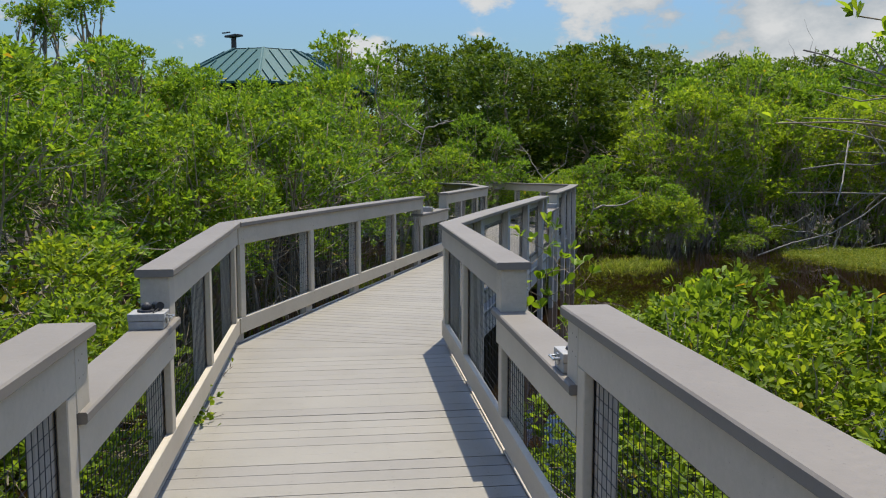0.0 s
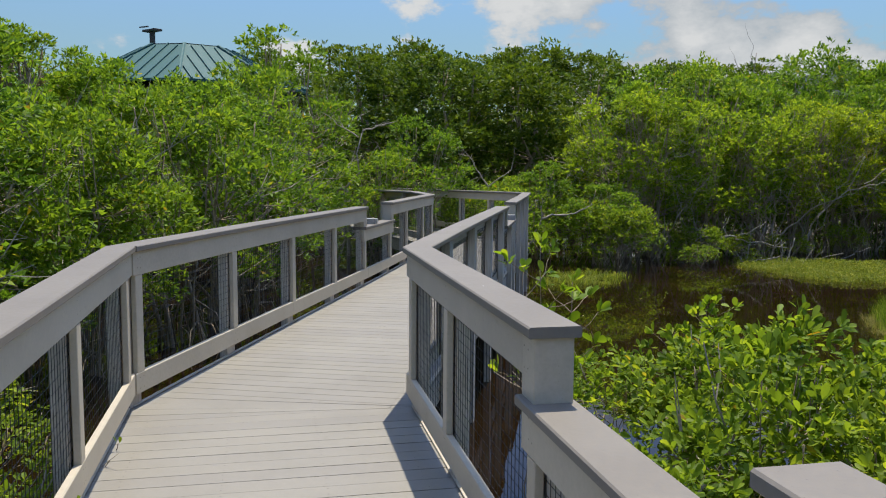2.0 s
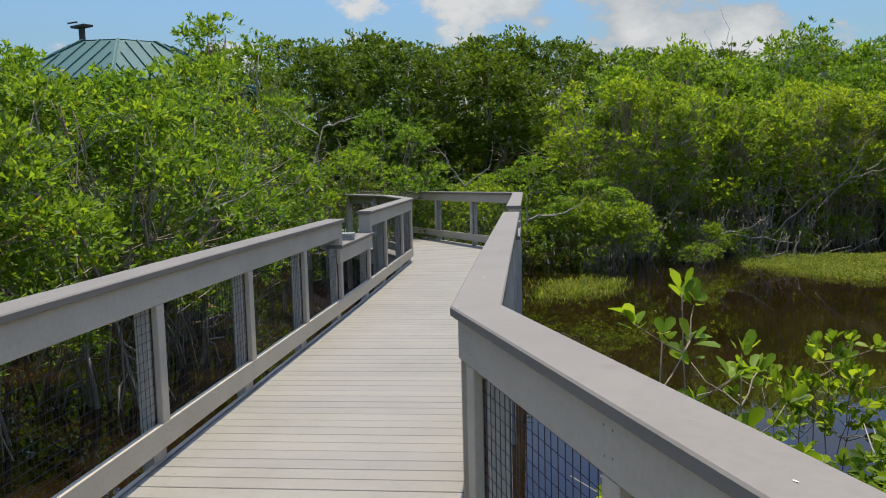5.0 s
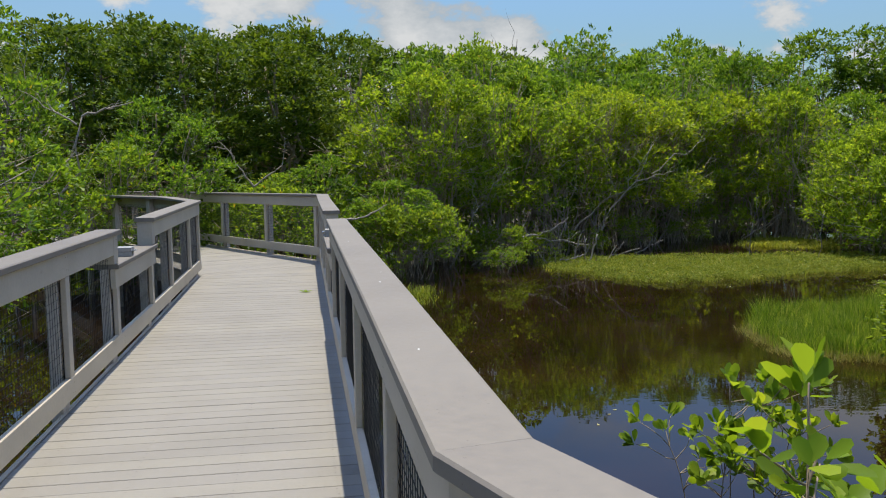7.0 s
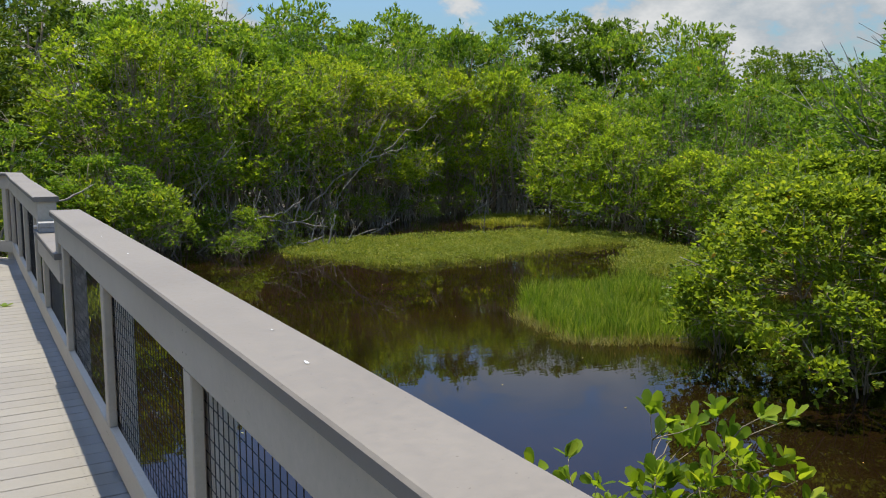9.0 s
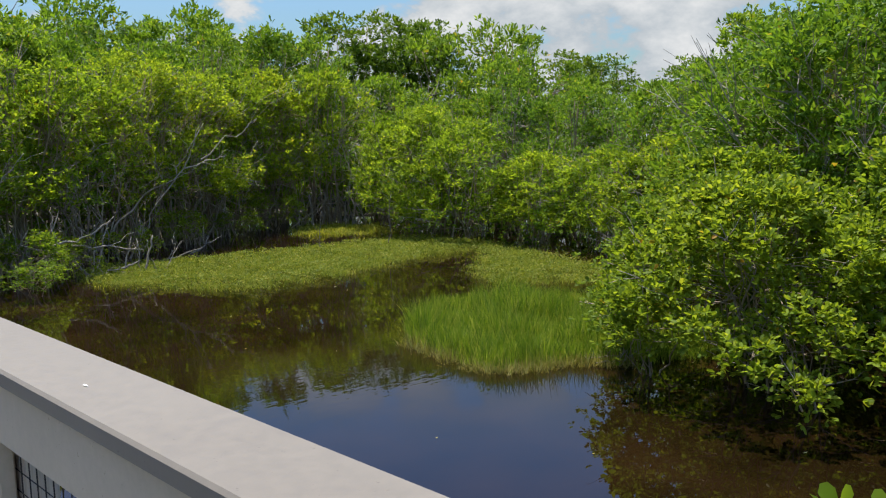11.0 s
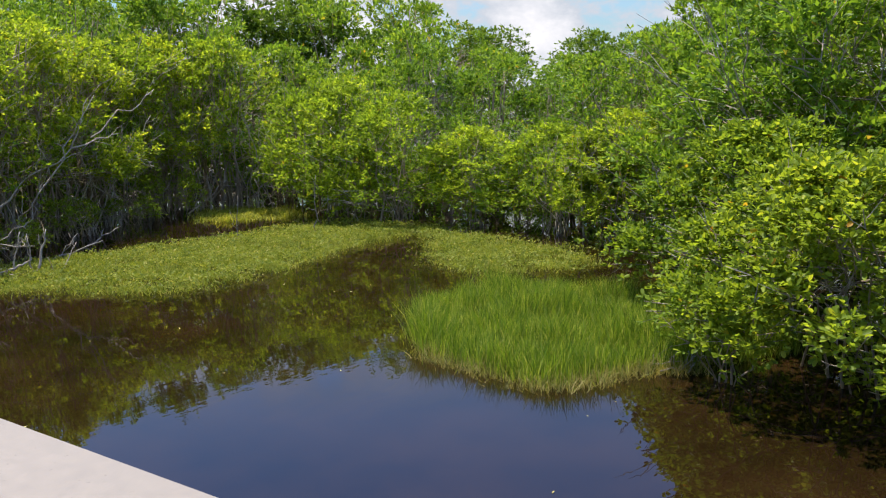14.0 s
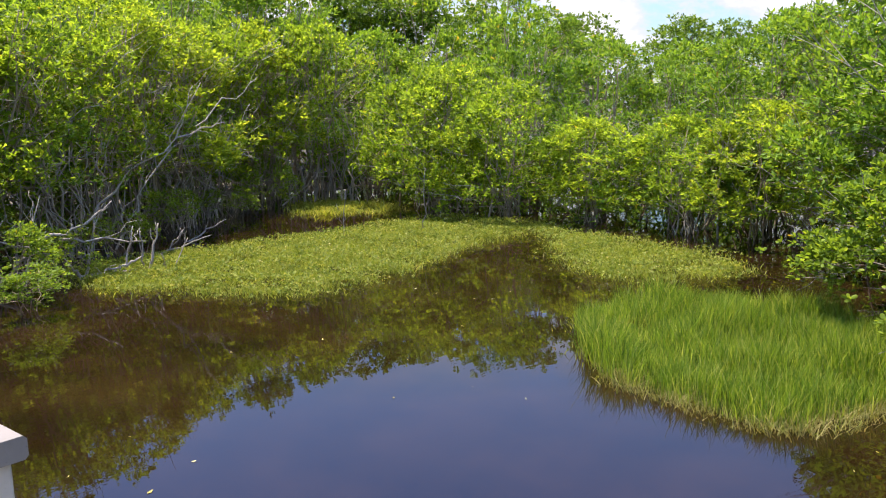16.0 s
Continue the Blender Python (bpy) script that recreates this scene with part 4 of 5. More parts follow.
blades("sedge_grass", "short tangled sedge at the edge of the island", ISLAND, 9000, 0.2, 0.010, M_MARSH, 1.6, 0.22)
blades("marsh_grass", "low yellow-green marsh plants along the far shore", MARSH, 46000, 0.15, 0.013, M_MARSH, 1.1, 0.35, 0.2)
blades("dry_sedge", "pale dry straw hanging at the foot of the island", ISLAND_EDGE, 3000, 0.2, 0.006, M_STRAW, 1.7, 0.12, 0.6)


def herbs(label, poly, count, tall_, leaf):
    """Creeping small-leaved plants: little whorls of leaves at uneven heights."""
    p = np.array(poly)
    pts = RNG.uniform(p.min(0), p.max(0), (count * 3, 2))
    pts = pts[inside(poly, pts + RNG.normal(0, 0.22, pts.shape))][:count]
    lift = np.array([0.55 + 0.6 * noise.noise(Vector((x * 1.3, y * 1.3, 2.0))) for x, y in pts])
    z = WATER_Z + tall_ * np.clip(lift, 0.1, 1.1) * RNG.uniform(0.3, 1.0, len(pts))
    c = np.concatenate([pts, z[:, None]], 1)
    o = unit(RNG.normal(size=(len(pts), 3)) * np.array([1, 1, 0.3]) + np.array([0, 0, 0.8]))
    v, per, faces = leaf_set(c, o, 4, leaf, wide=0.6, near=-1, spread=1.1)
    tagged(new("marsh_herbs", quad_mesh("marsh_herbs", v, per, faces, M_HERB)), label, "plants", kind="stuff")


herbs("creeping small-leaved yellow-green herbs of the marsh", MARSH, 15000, 0.20, 0.044)
blades("marsh_grass", "low yellow-green marsh plants behind the shore", MARSH_BACK, 6000, 0.18, 0.024, M_MARSH, 1.3, 0.5)
blades("marsh_grass", "low marsh plants beside the walkway bend", [(-1.2, 19.3), (0.0, 20.4), (0.3, 21.9), (-0.9, 21.9)], 2200, 0.2, 0.022, M_MARSH, 1.2, 0.5)


# ---------------------------------------------------------------- pavilion
def pavilion(x, y):
    ob = thing("pavilion", "octagonal park pavilion with green standing-seam metal roof among trees", "building", at=(x, y, -0.18))
    ring = lambda r, z, k=8, o=0.39: [Vector((r * math.cos(o + i * 2 * math.pi / k), r * math.sin(o + i * 2 * math.pi / k), z)) for i in range(k)]
    eave, crest = ring(4.85, 4.75), ring(1.75, 6.36)
    for i in range(8):
        j = (i + 1) % 8
        bm = bmesh.new()
        a, b, c, d = eave[i], eave[j], crest[j], crest[i]
        vs = [bm.verts.new(v) for v in (a, b, c, d)] + [bm.verts.new(v - Vector((0, 0, 0.09))) for v in (a, b, c, d)]
        for f in ((0, 1, 2, 3), (7, 6, 5, 4), (0, 4, 5, 1), (1, 5, 6, 2), (2, 6, 7, 3), (3, 7, 4, 0)):
            bm.faces.new([vs[k] for k in f])
        panel = part("roof_panel", bm, M_ROOF, ob, "green metal roof face")
        bm = bmesh.new()
        up = (b - a).cross(d - a).normalized()
        up = up if up.z > 0 else -up
        n = 8
        mid_low, mid_top = (a + b) / 2, (c + d) / 2
        for k in range(n + 1):
            f = k / n
            p = a.lerp(b, f)
            side_len = 1.0 if 0.4 <= f <= 0.6 else min(f, 1 - f) / 0.4
            q = p + (mid_top - mid_low) * side_len
            if side_len < 0.02:
                q = d if f < 0.5 else c
            w = (b - a).normalized() * (0.03 if 0 < k < n else 0.06)
            r = [bm.verts.new(v) for v in (p - w, p + w, q + w, q - w)] + [bm.verts.new(v + up * 0.06) for v in (p - w, p + w, q + w, q - w)]
            for g in ((4, 5, 6, 7), (0, 1, 5, 4), (1, 2, 6, 5), (2, 3, 7, 6), (3, 0, 4, 7)):
                bm.faces.new([r[k2] for k2 in g])
        part("seam", bm, M_ROOF, panel, "raised standing seams")
    bm = bmesh.new()
    bm.faces.new([bm.verts.new(v + Vector((0, 0, 0.03))) for v in crest])
    part("crown_plate", bm, M_ROOF, ob)
    for i in range(8):
        p = ring(3.7, 0)[i]
        bm = bmesh.new()
        box(bm, (0.26, 0.26, 5.8), (p.x, p.y, 1.75), 0, 0.01)
        part("column", bm, M_DARKWOOD, ob)
    bm = bmesh.new()
    bmesh.ops.create_cone(bm, cap_ends=True, segments=8, radius1=3.8, radius2=3.8, depth=0.3, matrix=pose(0, 0, 4.45, 0, 0, 22.5))
    part("beam_ring", bm, M_DARKWOOD, ob)
    bm = bmesh.new()
    bmesh.ops.create_cone(bm, cap_ends=True, segments=8, radius1=3.2, radius2=3.2, depth=4.4, matrix=pose(0, 0, 1.0, 0, 0, 22.5))
    part("wall", bm, M_DARKWOOD, ob)
    bm = bmesh.new()
    box(bm, (0.17, 0.17, 0.8), (-1.55, 0, 6.7), 0, 0.01)
    part("mast", bm, M_DARKWOOD, ob)
    bm = bmesh.new()
    box(bm, (0.85, 0.4, 0.09), (-1.55, 0, 7.16), -28, 0.02)
    box(bm, (0.5, 0.05, 0.05), (-2.05, 0.25, 7.36), -20)
    part("weather_sensor", bm, M_DARKWOOD, ob)


pavilion(-16.6, 34.0)


def distant_building(x, y, top):
    """A plain grey block whose roof house just clears the trees."""
    ob = thing("distant_building", "pale grey flat-roofed building far behind the trees", "building", at=(x, y, -1.0))
    for name, w, d, z0, z1 in (("wall", 9.0, 8.0, 0.0, top - 0.6), ("roof_house", 1.7, 1.7, top - 0.6, top + 0.75), ("roof_slab", 2.0, 2.0, top + 0.752, top + 0.93)):
        bm = bmesh.new()
        box(bm, (w, d, z1 - z0), (0, 0, (z0 + z1) / 2), 12, 0.03)
        part(name, bm, M_GREYBOX, ob)


distant_building(20.0, 74.0, 10.3)

# ---------------------------------------------------------------- dead wood
RNG = np.random.default_rng(31)


def dead_wood(name, label, category, limbs, forks=2, mat_=None):
    """Bleached crooked wood. limbs: (start, end, thickness); each limb carries a few bare side twigs."""
    ob = thing(name, label, category)
    for start, end, r in limbs:
        r *= 0.78
        main = bent(start, end, r, r * 0.35, 7, 0.05)
        paths = [main]
        span = np.linalg.norm(np.array(end) - np.array(start))
        for _ in range(forks):
            i = RNG.integers(2, 7)
            p = main[i][0]
            way = unit(np.array(end, float) - np.array(start, float) + RNG.normal(size=3) * span * 0.55 + np.array([0, 0, 0.2 * span]))
            paths.append(bent(p, p + way * span * RNG.uniform(0.2, 0.5), main[i][1] * 0.6, 0.003, 4, 0.1))
        vv, ff = tubes(paths, 6)
        limb = new("limb", mesh_of("limb", vv, ff, mat_ or M_DEAD, True))
        limb.parent = ob
    return ob


dead_wood("dead_branch", "forked bleached dead branch above the shrubs", "branch", [((-3.2, 24.3, -1.13), (-3.12, 24.3, 0.96), 0.05), ((-3.12, 24.3, 0.94), (-3.65, 24.3, 1.77), 0.032), ((-3.65, 24.3, 1.75), (-3.9, 24.25, 2.04), 0.02), ((-3.65, 24.3, 1.77), (-4.0, 24.3, 1.82), 0.018), ((-3.1, 24.3, 0.95), (-2.89, 24.3, 1.13), 0.032), ((-2.89, 24.3, 1.12), (-2.5, 24.3, 1.40), 0.026), ((-2.5, 24.3, 1.38), (-2.42, 24.3, 2.02), 0.014)], 1, M_PALE)
dead_wood("dead_branch", "curved bleached branch leaning over the bank", "branch", [((-2.1, 23.2, -1.13), (-1.6, 23.2, 0.15), 0.05), ((-1.6, 23.2, 0.15), (-0.75, 23.2, 0.3), 0.045), ((-0.75, 23.2, 0.3), (-0.3, 23.2, 0.55), 0.03), ((-1.6, 23.2, 0.12), (-1.6, 23.2, 0.68), 0.028)], 1, M_PALE)
dead_wood("leaning_trunk", "grey leaning dead trunk with bare twigs", "branch", [((4.84, 27.53, -0.95), (7.1, 27.53, 0.86), 0.04), ((7.1, 27.53, 0.86), (8.19, 27.46, 1.13), 0.025), ((7.1, 27.53, 0.86), (7.55, 27.53, 1.85), 0.022), ((7.55, 27.53, 1.06), (9.09, 27.46, 2.04), 0.02)], 2, M_PALE)
dead_wood("driftwood", "bleached root with upturned prongs at the waterline", "driftwood", [((3.76, 25.2, -1.05), (4.43, 25.2, -0.98), 0.045), ((4.43, 25.2, -1.0), (4.85, 25.2, -0.86), 0.035), ((3.88, 25.2, -1.03), (3.97, 25.2, -0.58), 0.03), ((3.8, 25.2, -1.03), (3.58, 25.2, -0.72), 0.035), ((4.3, 25.2, -1.02), (4.62, 25.1, -1.06), 0.03)], 2, M_PALE)
dead_wood("driftwood", "leaning dead sticks standing in the marsh edge", "driftwood", [((4.86, 25.2, -1.13), (4.80, 25.2, -0.42), 0.024), ((4.47, 25.2, -1.13), (4.70, 25.2, -0.37), 0.022), ((4.93, 25.2, -1.13), (5.14, 25.2, -0.38), 0.036), ((5.3, 25.1, -1.13), (5.6, 25.1, -0.66), 0.018), ((5.05, 24.9, -1.13), (4.9, 24.8, -0.8), 0.016)], 2, M_PALE)
dead_wood("driftwood", "long pale fallen log and arching branch over shallow water", "driftwood", [((3.6, 25.35, -0.46), (4.98, 25.3, -0.66), 0.028), ((2.6, 25.4, -1.1), (3.3, 25.3, -0.42), 0.05), ((3.23, 25.3, -0.42), (3.96, 25.25, -0.26), 0.042), ((3.96, 25.25, -0.26), (4.38, 25.2, 0.05), 0.028), ((2.2, 25.6, -1.13), (2.9, 25.5, -0.1), 0.03), ((3.1, 25.5, -1.13), (3.5, 25.6, 0.2), 0.022), ((4.2, 25.8, -1.13), (4.5, 25.8, -0.1), 0.022), ((2.76, 25.71, -0.39), (3.9, 25.63, -0.75), 0.02)], 3, M_PALE)
dead_wood("driftwood", "small pile of dead twigs at the foot of the grass", "driftwood", [((5.15, 14.75, -1.08), (5.3, 14.35, -1.0), 0.013), ((5.4, 14.5, -1.12), (5.2, 14.4, -0.95), 0.011), ((5.25, 14.3, -1.1), (5.45, 14.2, -0.95), 0.009), ((5.1, 14.5, -1.07), (5.4, 14.25, -1.05), 0.011), ((5.3, 14.4, -1.12), (5.25, 14.2, -0.9), 0.009)], 4)
dead_wood("dead_snag", "broken pale snag with bare sticks in the marsh", "driftwood", [((12.5, 30.0, -1.13), (12.4, 30.0, -0.12), 0.055), ((11.7, 30.0, -1.1), (13.2, 30.1, -0.25), 0.03), ((12.8, 30.0, -1.15), (13.0, 30.0, -0.05), 0.028), ((13.3, 30.1, -1.15), (13.9, 30.0, 0.05), 0.03), ((13.2, 30.1, -1.15), (13.0, 30.0, -0.14), 0.022), ((13.9, 30.0, -0.95), (13.4, 30.1, -0.2), 0.02), ((12.5, 30.0, -0.8), (14.3, 30.1, 0.2), 0.018)], 3, M_PALE)
dead_wood("bare_sapling", "thin bare sapling standing in the marsh", "sapling", [((9.2, 25.2, -1.13), (9.3, 25.2, -0.2), 0.018)], 3)
dead_wood("bare_sapling", "thin bare sapling standing in the marsh", "sapling", [((10.6, 24.3, -1.13), (10.7, 24.3, 0.15), 0.018)], 3)
dead_wood("dead_branch", "pale dead limbs inside a tree crown", "branch", [((-6.6, 21.4, -1.23), (-5.9, 21.4, 2.32), 0.05), ((-5.9, 21.4, 2.32), (-5, 21.3, 2.57), 0.03), ((-6, 21.4, 2.17), (-6.9, 21.3, 2.77), 0.025)], 3, M_PALE)
dead_wood("bare_bough", "bare grey boughs reaching in from beside the walkway", "branch",
          [((3.2, 5.6, 1.19), (1.75, 5.5, 1.36), 0.008), ((3.2, 5.6, 1.39), (1.6, 5.4, 1.55), 0.008), ((3, 5.2, 1.59), (1.65, 5.4, 1.7), 0.01), ((3.6, 5.5, -1.15), (3.1, 5.6, 1.59), 0.035), ((3.1, 5.6, 1.39), (1.85, 3.5, 1.71), 0.012), ((3, 5.4, 1.29), (1.85, 3.7, 1.42), 0.012)], 3)
dead_wood("bare_treetop", "bare dead twigs standing above the green canopy", "branch", [((6.3, 38.4, 2.0), (6.5, 38.4, 6.3), 0.05), ((6.4, 38.4, 4.6), (5.6, 38.4, 6.1), 0.03), ((6.45, 38.4, 5.0), (7.4, 38.4, 6.2), 0.03)], 3)
dead_wood("bare_bough", "thin bare grey twigs reaching towards the railing", "branch", [((2.0, 3.5, -1.1), (1.75, 3.45, 1.55), 0.02), ((1.75, 3.45, 1.5), (0.47, 3.25, 1.35), 0.007), ((1.75, 3.45, 1.52), (0.52, 3.3, 1.62), 0.007), ((1.75, 3.45, 1.55), (0.56, 3.3, 1.72), 0.007), ((1.75, 3.45, 1.45), (0.66, 3.35, 1.50), 0.006), ((1.2, 3.4, 1.58), (0.66, 3.3, 1.76), 0.005)], 3)
for k, (x, y, lean, top) in enumerate(((1.6, 25.9, 0.9, 1.3), (3.0, 26.4, -0.7, 1.6), (5.6, 27.4, 1.2, 1.9), (6.4, 28.2, -0.9, 1.2), (8.6, 29.4, 1.0, 1.5), (9.8, 29.9, -1.2, 1.8), (11.2, 30.6, 0.8, 1.4), (13.4, 28.6, -0.8, 1.5), (13.1, 25.4, 0.6, 0.9), (12.8, 19.0, -0.7, 0.9), (10.0, 14.2, -0.9, 1.4))):
    dead_wood("leaning_trunk", "pale bare leaning stem among the mangrove crowns", "branch", [((x, y, -1.13), (x + lean * 0.6, y - 0.15, 0.2), 0.03), ((x + lean * 0.6, y - 0.15, 0.18), (x + lean * 1.5, y - 0.35, top), 0.022), ((x + lean * 0.7, y - 0.2, 0.3), (x + lean * 0.35, y - 0.4, top * 0.8), 0.014)], 3, M_PALE)
for sx, sy, ex, ey, h in ((1.4, 25.2, 1.6, 25.0, 0.5), (2.0, 25.5, 2.6, 25.3, 0.3), (5.7, 26.3, 6.6, 25.9, 0.2), (2.9, 25.7, 2.7, 25.8, 0.9), (6.9, 27.1, 7.6, 26.8, 0.3)):
    dead_wood("fallen_stick", "fallen grey stick lying in shallow water", "driftwood", [((sx, sy, -1.12), (ex, ey, h - 1.03), 0.028)], 3)


# ---------------------------------------------------------------- sprouts with large leaves near the walk
RNG = np.random.default_rng(41)


def sprout(label, foot, top, leaves, size, side_shoots=4):
    ob = thing("mangrove_sprout", label, "shrub", "railing shrubs")
    foot, top = np.array(foot, float), np.array(top, float)
    stem = bent(foot, top, 0.0055, 0.0025, 9, 0.02)
    paths, tips = [stem], [(top, unit(top - foot))]
    for k in range(side_shoots):
        p = stem[5 + k % 4][0] if foot[2] < -0.5 else stem[1 + k % 8][0]
        q = p + np.array([RNG.uniform(-0.24, 0.24), RNG.uniform(-0.2, 0.2), RNG.uniform(0.04, 0.20)])
        paths.append(bent(p, q, 0.004, 0.002, 3, 0.08))
        tips.append((q, unit(q - p)))
    for k, path in enumerate(paths):
        vv, ff = tubes([path], 6)
        st = new("shoot" if k else "stem", mesh_of("stem", vv, ff, M_BARK, True))
        st.parent = ob
    c = np.array([t for t, _ in tips])
    o = np.array([w for _, w in tips]) + np.array([0, 0, 0.8])
    lv, per, lf = leaf_set(c, unit(o), leaves, size, wide=0.58, near=2, spread=0.75, rise=0.3)
    cr = new("foliage", quad_mesh("foliage", lv, per, lf, M_LEAF_YOUNG))
    cr.parent = ob
    return ob


for foot, top, shoots in (((-0.9, 7.15, -1.15), (-0.9, 7.22, 0.93), 8), ((-0.95, 7.1, -1.15), (-1.0, 7.06, 0.80), 6), ((-0.7, 7.25, -1.15), (-0.68, 7.18, 0.70), 10)):
    sprout("young mangrove sprout with large glossy leaves beside the railing", foot, top, 6, 0.092, shoots)
for top, shoots in (((0.63, 10.36, 0.03), 7), ((0.61, 9.92, 0.14), 8), ((0.66, 9.65, 0), 7), ((0.32, 10.6, -0.36), 6), ((0.42, 10.1, -0.17), 8), ((0.85, 10, -0.15), 8)):
    sprout("young mangrove sprout with upright leaves growing from the pond", (0.35 + 0.35 * top[0], 6.03 + 0.4 * top[1], -1.15), top, 8, 0.094, shoots + 2)
sprout("leafy twig hanging beside the walkway", (1.9, 3.5, 1.68), (0.66, 3.2, 1.96), 7, 0.072, 12)
sprout("leafy twig hanging beside the walkway", (1.9, 3.7, 1.42), (0.84, 3.3, 1.75), 6, 0.072, 9)
sprout("leafy twig hanging beside the walkway", (1.9, 3.3, 1.83), (0.72, 3.15, 2.02), 7, 0.08, 14)
sprout("leafy twig hanging beside the walkway", (1.2, 3.4, 1.58), (0.42, 3.25, 1.60), 5, 0.06, 3)
sprout("small mangrove seedling pushing up between deck and railing", (-2.86, 4.74, -0.34), (-2.76, 4.73, -0.12), 3, 0.042, 0)
sprout("small mangrove seedling pushing up between deck and railing", (-3.27, 5.84, -0.34), (-3.19, 5.81, -0.11), 2, 0.04, 0)
sprout("small mangrove sprig growing over the bottom rail", (-3.68, 6.5, -0.6), (-3.52, 6.46, 0.10), 4, 0.05, 1)


# ---------------------------------------------------------------- tall thin trees against the sky
lone = [kind("tall_tree", "tall open-crowned tree rising above the mangroves", "tree", "background trees", 6.4, 2.5, 3, 46, 15, 0.11, 3.5, leaves=8, near=-1, clump_r=0.34, gather=0.74, prop=False, thick=1.4, twigs=12, wobble=0.07)]
scatter(lone, [(-13.6, 17.0, 5.4), (-12.1, 17.3, 5.0), (-15.6, 17.0, 5.3), (24.6, 30.6, 5.8), (-11.2, 17.4, 4.3)], -1.1, 41)


# ---------------------------------------------------------------- metal boxes on the low rails
def latch_box(run, s, side, with_cap):
    top = run.at(s, CAP_W / 2, LOW_TOP)
    ob = thing("latch_box", "small grey metal box with a wire latch on the rail", "box", "rail boxes", at=top)
    ob.rotation_euler = (0, 0, math.atan2(run.d.y, run.d.x))
    bm = bmesh.new()
    box(bm, (0.135, 0.165, 0.040), (0, 0, 0.0215), 0, 0.004)
    part("body", bm, M_GREYBOX, ob)
    bm = bmesh.new()
    box(bm, (0.142, 0.172, 0.036), (0, 0, 0.061), 0, 0.005)
    part("lid", bm, M_GREYBOX, ob, "grey lid with chipped paint")
    bm = bmesh.new()
    for k in (-1, 1):
        box(bm, (0.012, 0.030, 0.008), (k * 0.03, side * -0.098, 0.052), 0, 0.002)
    box(bm, (0.075, 0.008, 0.008), (0, side * -0.113, 0.050), 0, 0.002)
    box(bm, (0.022, 0.006, 0.045), (0, side * -0.088, 0.045), 0, 0.002)
    part("latch", bm, M_STEEL, ob, "bright wire latch")
    if with_cap:
        cap = thing("eyepiece_cap", "black rubber eyepiece cap with cord on the box", "cap", at=top + Vector((0, 0, 0.080)))
        bm = bmesh.new()
        bmesh.ops.create_cone(bm, cap_ends=True, segments=20, radius1=0.046, radius2=0.042, depth=0.010, matrix=pose(-0.01, 0.0, 0.005))
        lump(bm, 0.026, (-0.01, 0.0, 0.022), (1, 1, 0.9))
        part("disc", bm, M_RUBBER, cap, smooth=False)
        bm = bmesh.new()
        bmesh.ops.create_cone(bm, cap_ends=True, segments=16, radius1=0.019, radius2=0.022, depth=0.05, matrix=pose(0.028, 0.035, 0.024, 90, 0, 60))
        part("tube", bm, M_RUBBER, cap)
        vv, ff = tubes([bent((0.01, -0.02, 0.006), (0.05, 0.03, 0.008), 0.004, 0.004, 5, 0.2), bent((0.05, 0.03, 0.008), (0.04, -0.05, 0.006), 0.004, 0.004, 5, 0.25)], 6)
        cord = new("cord", mesh_of("cord", vv, ff, M_RUBBER, True))
        cord.parent = cap


latch_box(left_a, 4.17, 1, True)
latch_box(right_a, 3.12, -1, True)
latch_box(left_b, 13.1, 1, False)
latch_box(right_b, 14.58, -1, False)


# ---------------------------------------------------------------- leaves afloat
def floating():
    n = 60
    pts = np.stack([RNG.uniform(-0.8, 9.0, n), RNG.uniform(11.0, 22.0, n), np.full(n, WATER_Z + 0.004)], 1)
    a = RNG.uniform(0, 6.28, n)
    w = np.stack([np.cos(a), np.sin(a), np.zeros(n)], 1)
    s = np.stack([-np.sin(a), np.cos(a), np.zeros(n)], 1)
    ln = RNG.uniform(0.008, 0.03, (n, 1))
    vv = np.stack([pts - w * ln, pts + s * ln * 0.4, pts + w * ln + np.array([0, 0, 0.006]), pts - s * ln * 0.4], 1).reshape(-1, 3)
    tagged(new("floating_leaves", quad_mesh("floating_leaves", vv, 4, [(0, 1, 2), (0, 2, 3)], M_FALLEN)), "few pale fallen leaves floating on the pond", "leaves", kind="stuff")


floating()

# ---------------------------------------------------------------- a leaf dropped on the deck
def dropped_leaf(x, y, size, turn):
    ob = thing("fallen_leaf", "yellow-green mangrove leaf sprig lying on the deck boards", "leaf", at=(x, y, deck_z(y) + 0.004))
    for k in range(3):
        c, q = math.cos(turn + k * 0.9), math.sin(turn + k * 0.9)
        ring = [(0, 0), (0.35, 0.22), (0.75, 0.2), (1, 0), (0.75, -0.2), (0.35, -0.22)]
        verts = [((u * c - v * q) * size, (u * q + v * c) * size, 0.012 * size / 0.06 * u + 0.05 * abs(v) * size + 0.002 * k) for u, v in ring]
        blade = new("blade", mesh_of("blade", verts, [(0, 1, 2, 3), (0, 3, 4, 5)], M_LEAF_NEAR))
        blade.parent = ob


dropped_leaf(-2.03, 15.9, 0.10, 0.6)


# ---------------------------------------------------------------- screws, nails and droppings
def disc(verts, faces, at, a, b, r, sides=6):
    k = len(verts)
    for i in range(sides):
        t = 2 * math.pi * i / sides
        verts.append(tuple(Vector(at) + Vector(a) * (r * math.cos(t)) + Vector(b) * (r * math.sin(t))))
    faces.append(tuple(range(k, k + sides)))


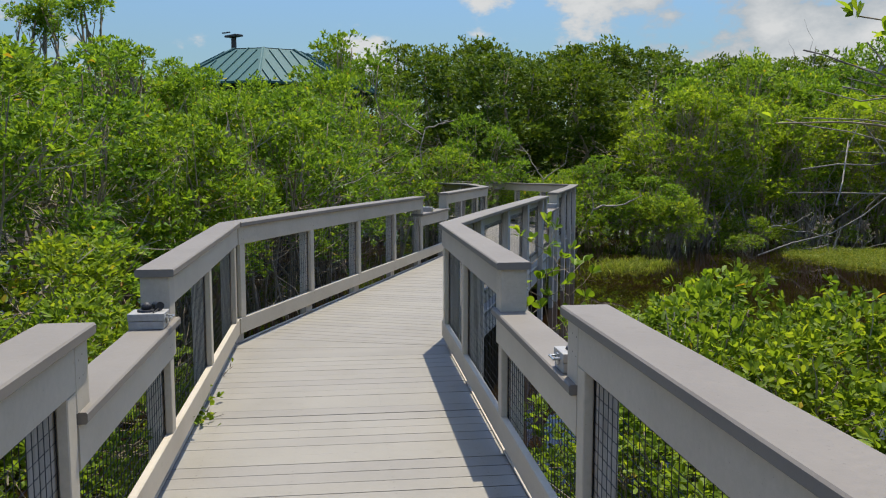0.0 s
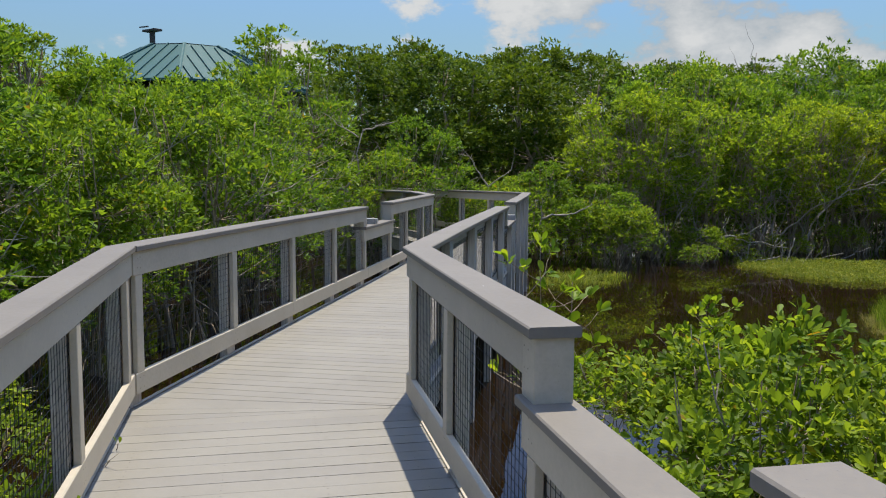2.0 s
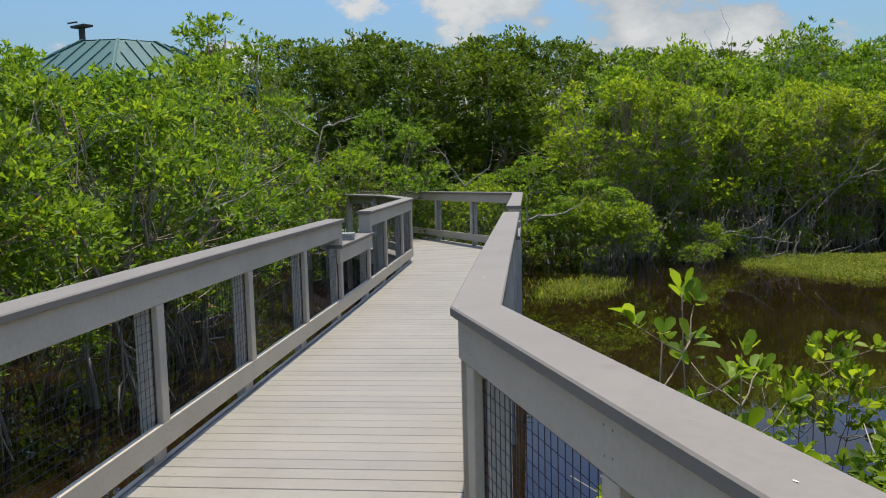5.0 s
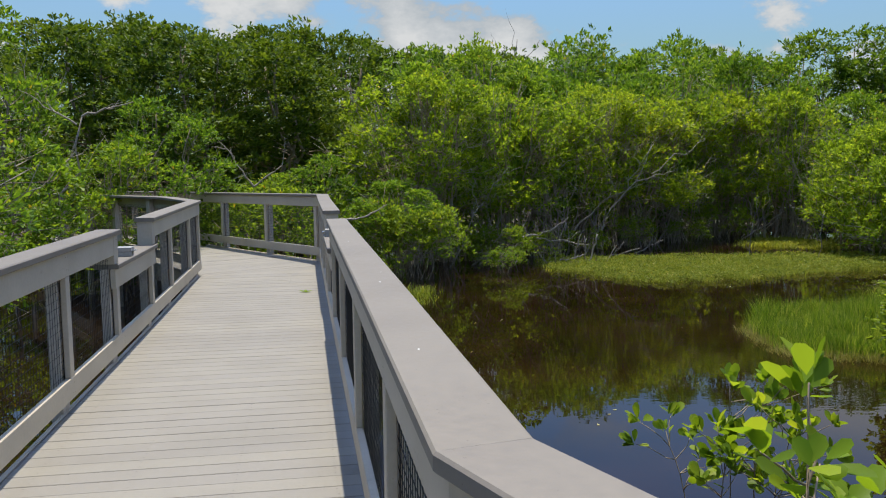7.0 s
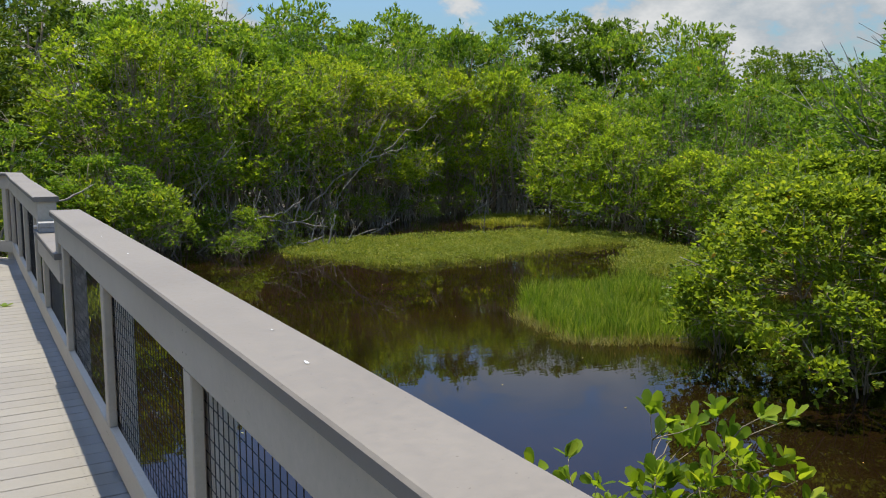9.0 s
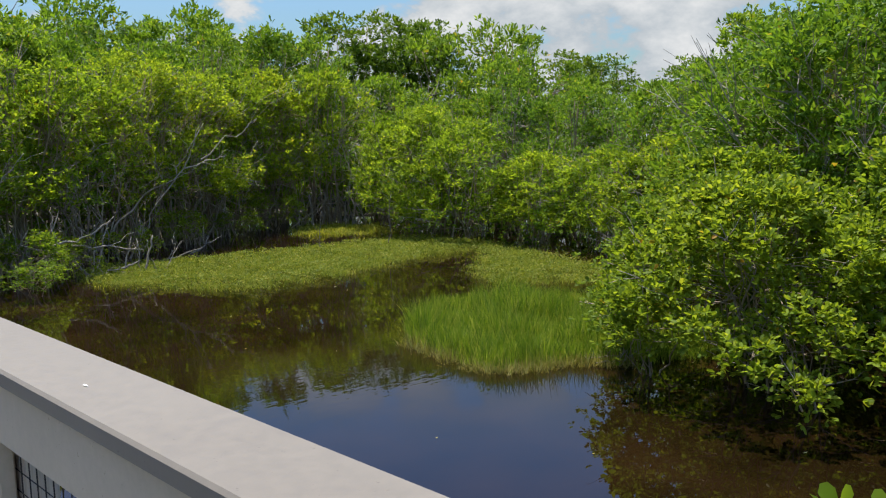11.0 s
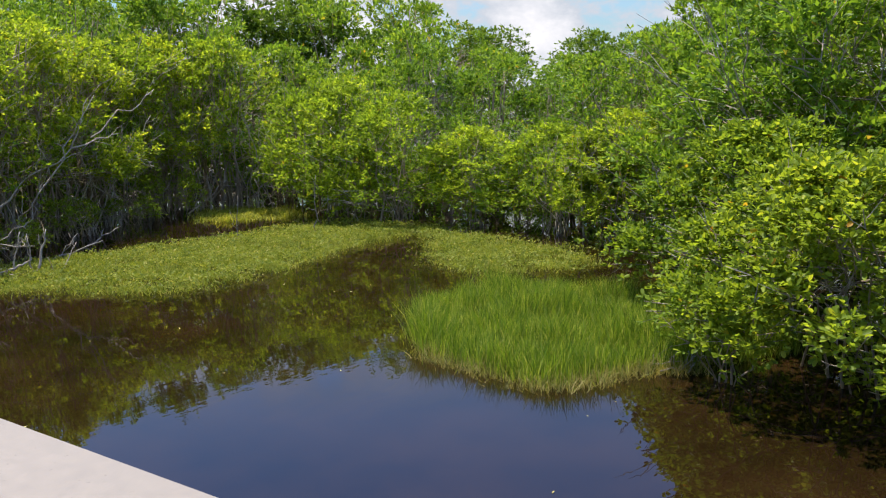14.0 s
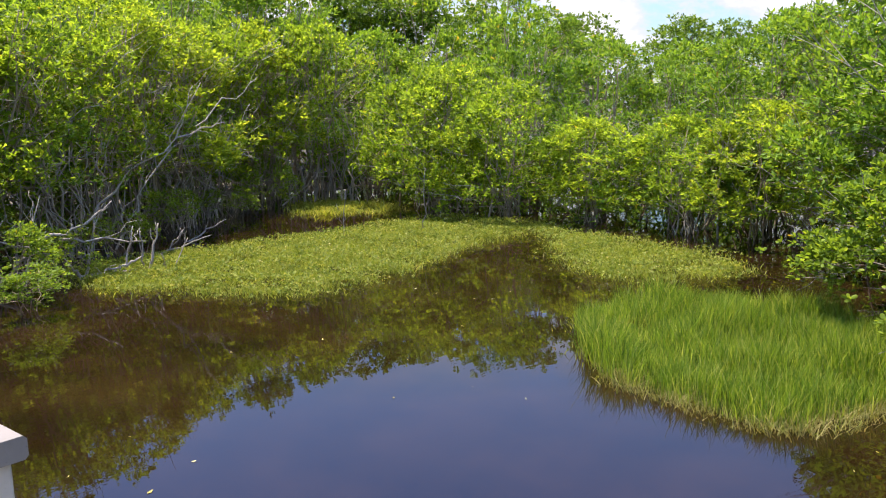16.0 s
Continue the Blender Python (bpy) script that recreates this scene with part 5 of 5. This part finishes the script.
def screws():
    verts, faces = [], []
    for a, b in zip(joints, joints[1:]):
        for f in (0.09, 0.36, 0.64, 0.91):
            p0, p1 = Vector(a[0]).lerp(Vector(a[1]), f), Vector(b[0]).lerp(Vector(b[1]), f)
            for g in (0.25, 0.75):
                p = p0.lerp(p1, g)
                disc(verts, faces, (p.x + random.uniform(-0.004, 0.004), p.y, deck_z(p.y) + 0.0022), (1, 0, 0), (0, 1, 0), 0.003)
    ob = new("screw_heads", mesh_of("screw_heads", verts, faces, M_NAIL))
    ob.parent = deck
    tagged(ob, "rows of small screw heads", kind="stuff")


def nails(run, spots):
    verts, faces = [], []
    d3 = (run.d.x, run.d.y, 0)
    for s, z in spots:
        for ds in (-0.022, 0.022):
            for dz in (-0.035, 0.035):
                disc(verts, faces, run.at(s + ds + random.uniform(-0.006, 0.006), 0.0122, z + dz + random.uniform(-0.008, 0.008)), d3, (0, 0, 1), 0.0035)
    ob = new("nail_heads", mesh_of("nail_heads", verts, faces, M_NAIL))
    ob.parent = run.ob
    tagged(ob, "small rusty nail heads", kind="stuff")


def droppings(run, spots):
    for s, w, size in spots:
        verts = []
        for i in range(9):
            t = 2 * math.pi * i / 9
            r = size * random.uniform(0.5, 1.1)
            verts.append(tuple(run.at(s + r * 1.6 * math.cos(t), w + r * 0.5 * math.sin(t), CAP_TOP + 0.0015)))
        ob = new("bird_dropping", mesh_of("bird_dropping", verts, [tuple(range(9))], M_CHALK))
        ob.parent = run.ob
        tagged(ob, "small chalky bird dropping")


screws()
for run, posts in ((right_a, (1.36, 5.86, 6.97)), (right_b, (7.06, 8.13, 9.75, 11.37, 12.98, 16.5)), (left_a, (1.36, 5.75, 7.2)), (left_b, (6.64, 8.19, 9.66, 11.13, 12.53, 15.3, 16.8))):
    nails(run, [(s, 0.97) for s in posts] + [(s, 0.165) for s in posts])
nails(right_a, [(2.93, 0.955), (4.46, 0.955), (4.40, 0.715)])
nails(left_a, [(2.8, 0.955), (4.2, 0.955), (4.31, 0.715)])
droppings(right_b, [(8.98, 0.085, 0.011), (10.9, 0.06, 0.007), (7.7, 0.07, 0.006), (11.6, 0.06, 0.006), (9.3, 0.12, 0.005)])
droppings(right_a, [(5.3, 0.07, 0.006), (0.6, 0.05, 0.004)])

# ---------------------------------------------------------------- deck boards, one by one
for (a, b), k in zip(zip(joints, joints[1:]), range(len(joints))):
    plank(a, b, random.uniform(-0.0012, 0.0012), GAP * random.choice((0.45, 0.7, 0.9, 1.15)))
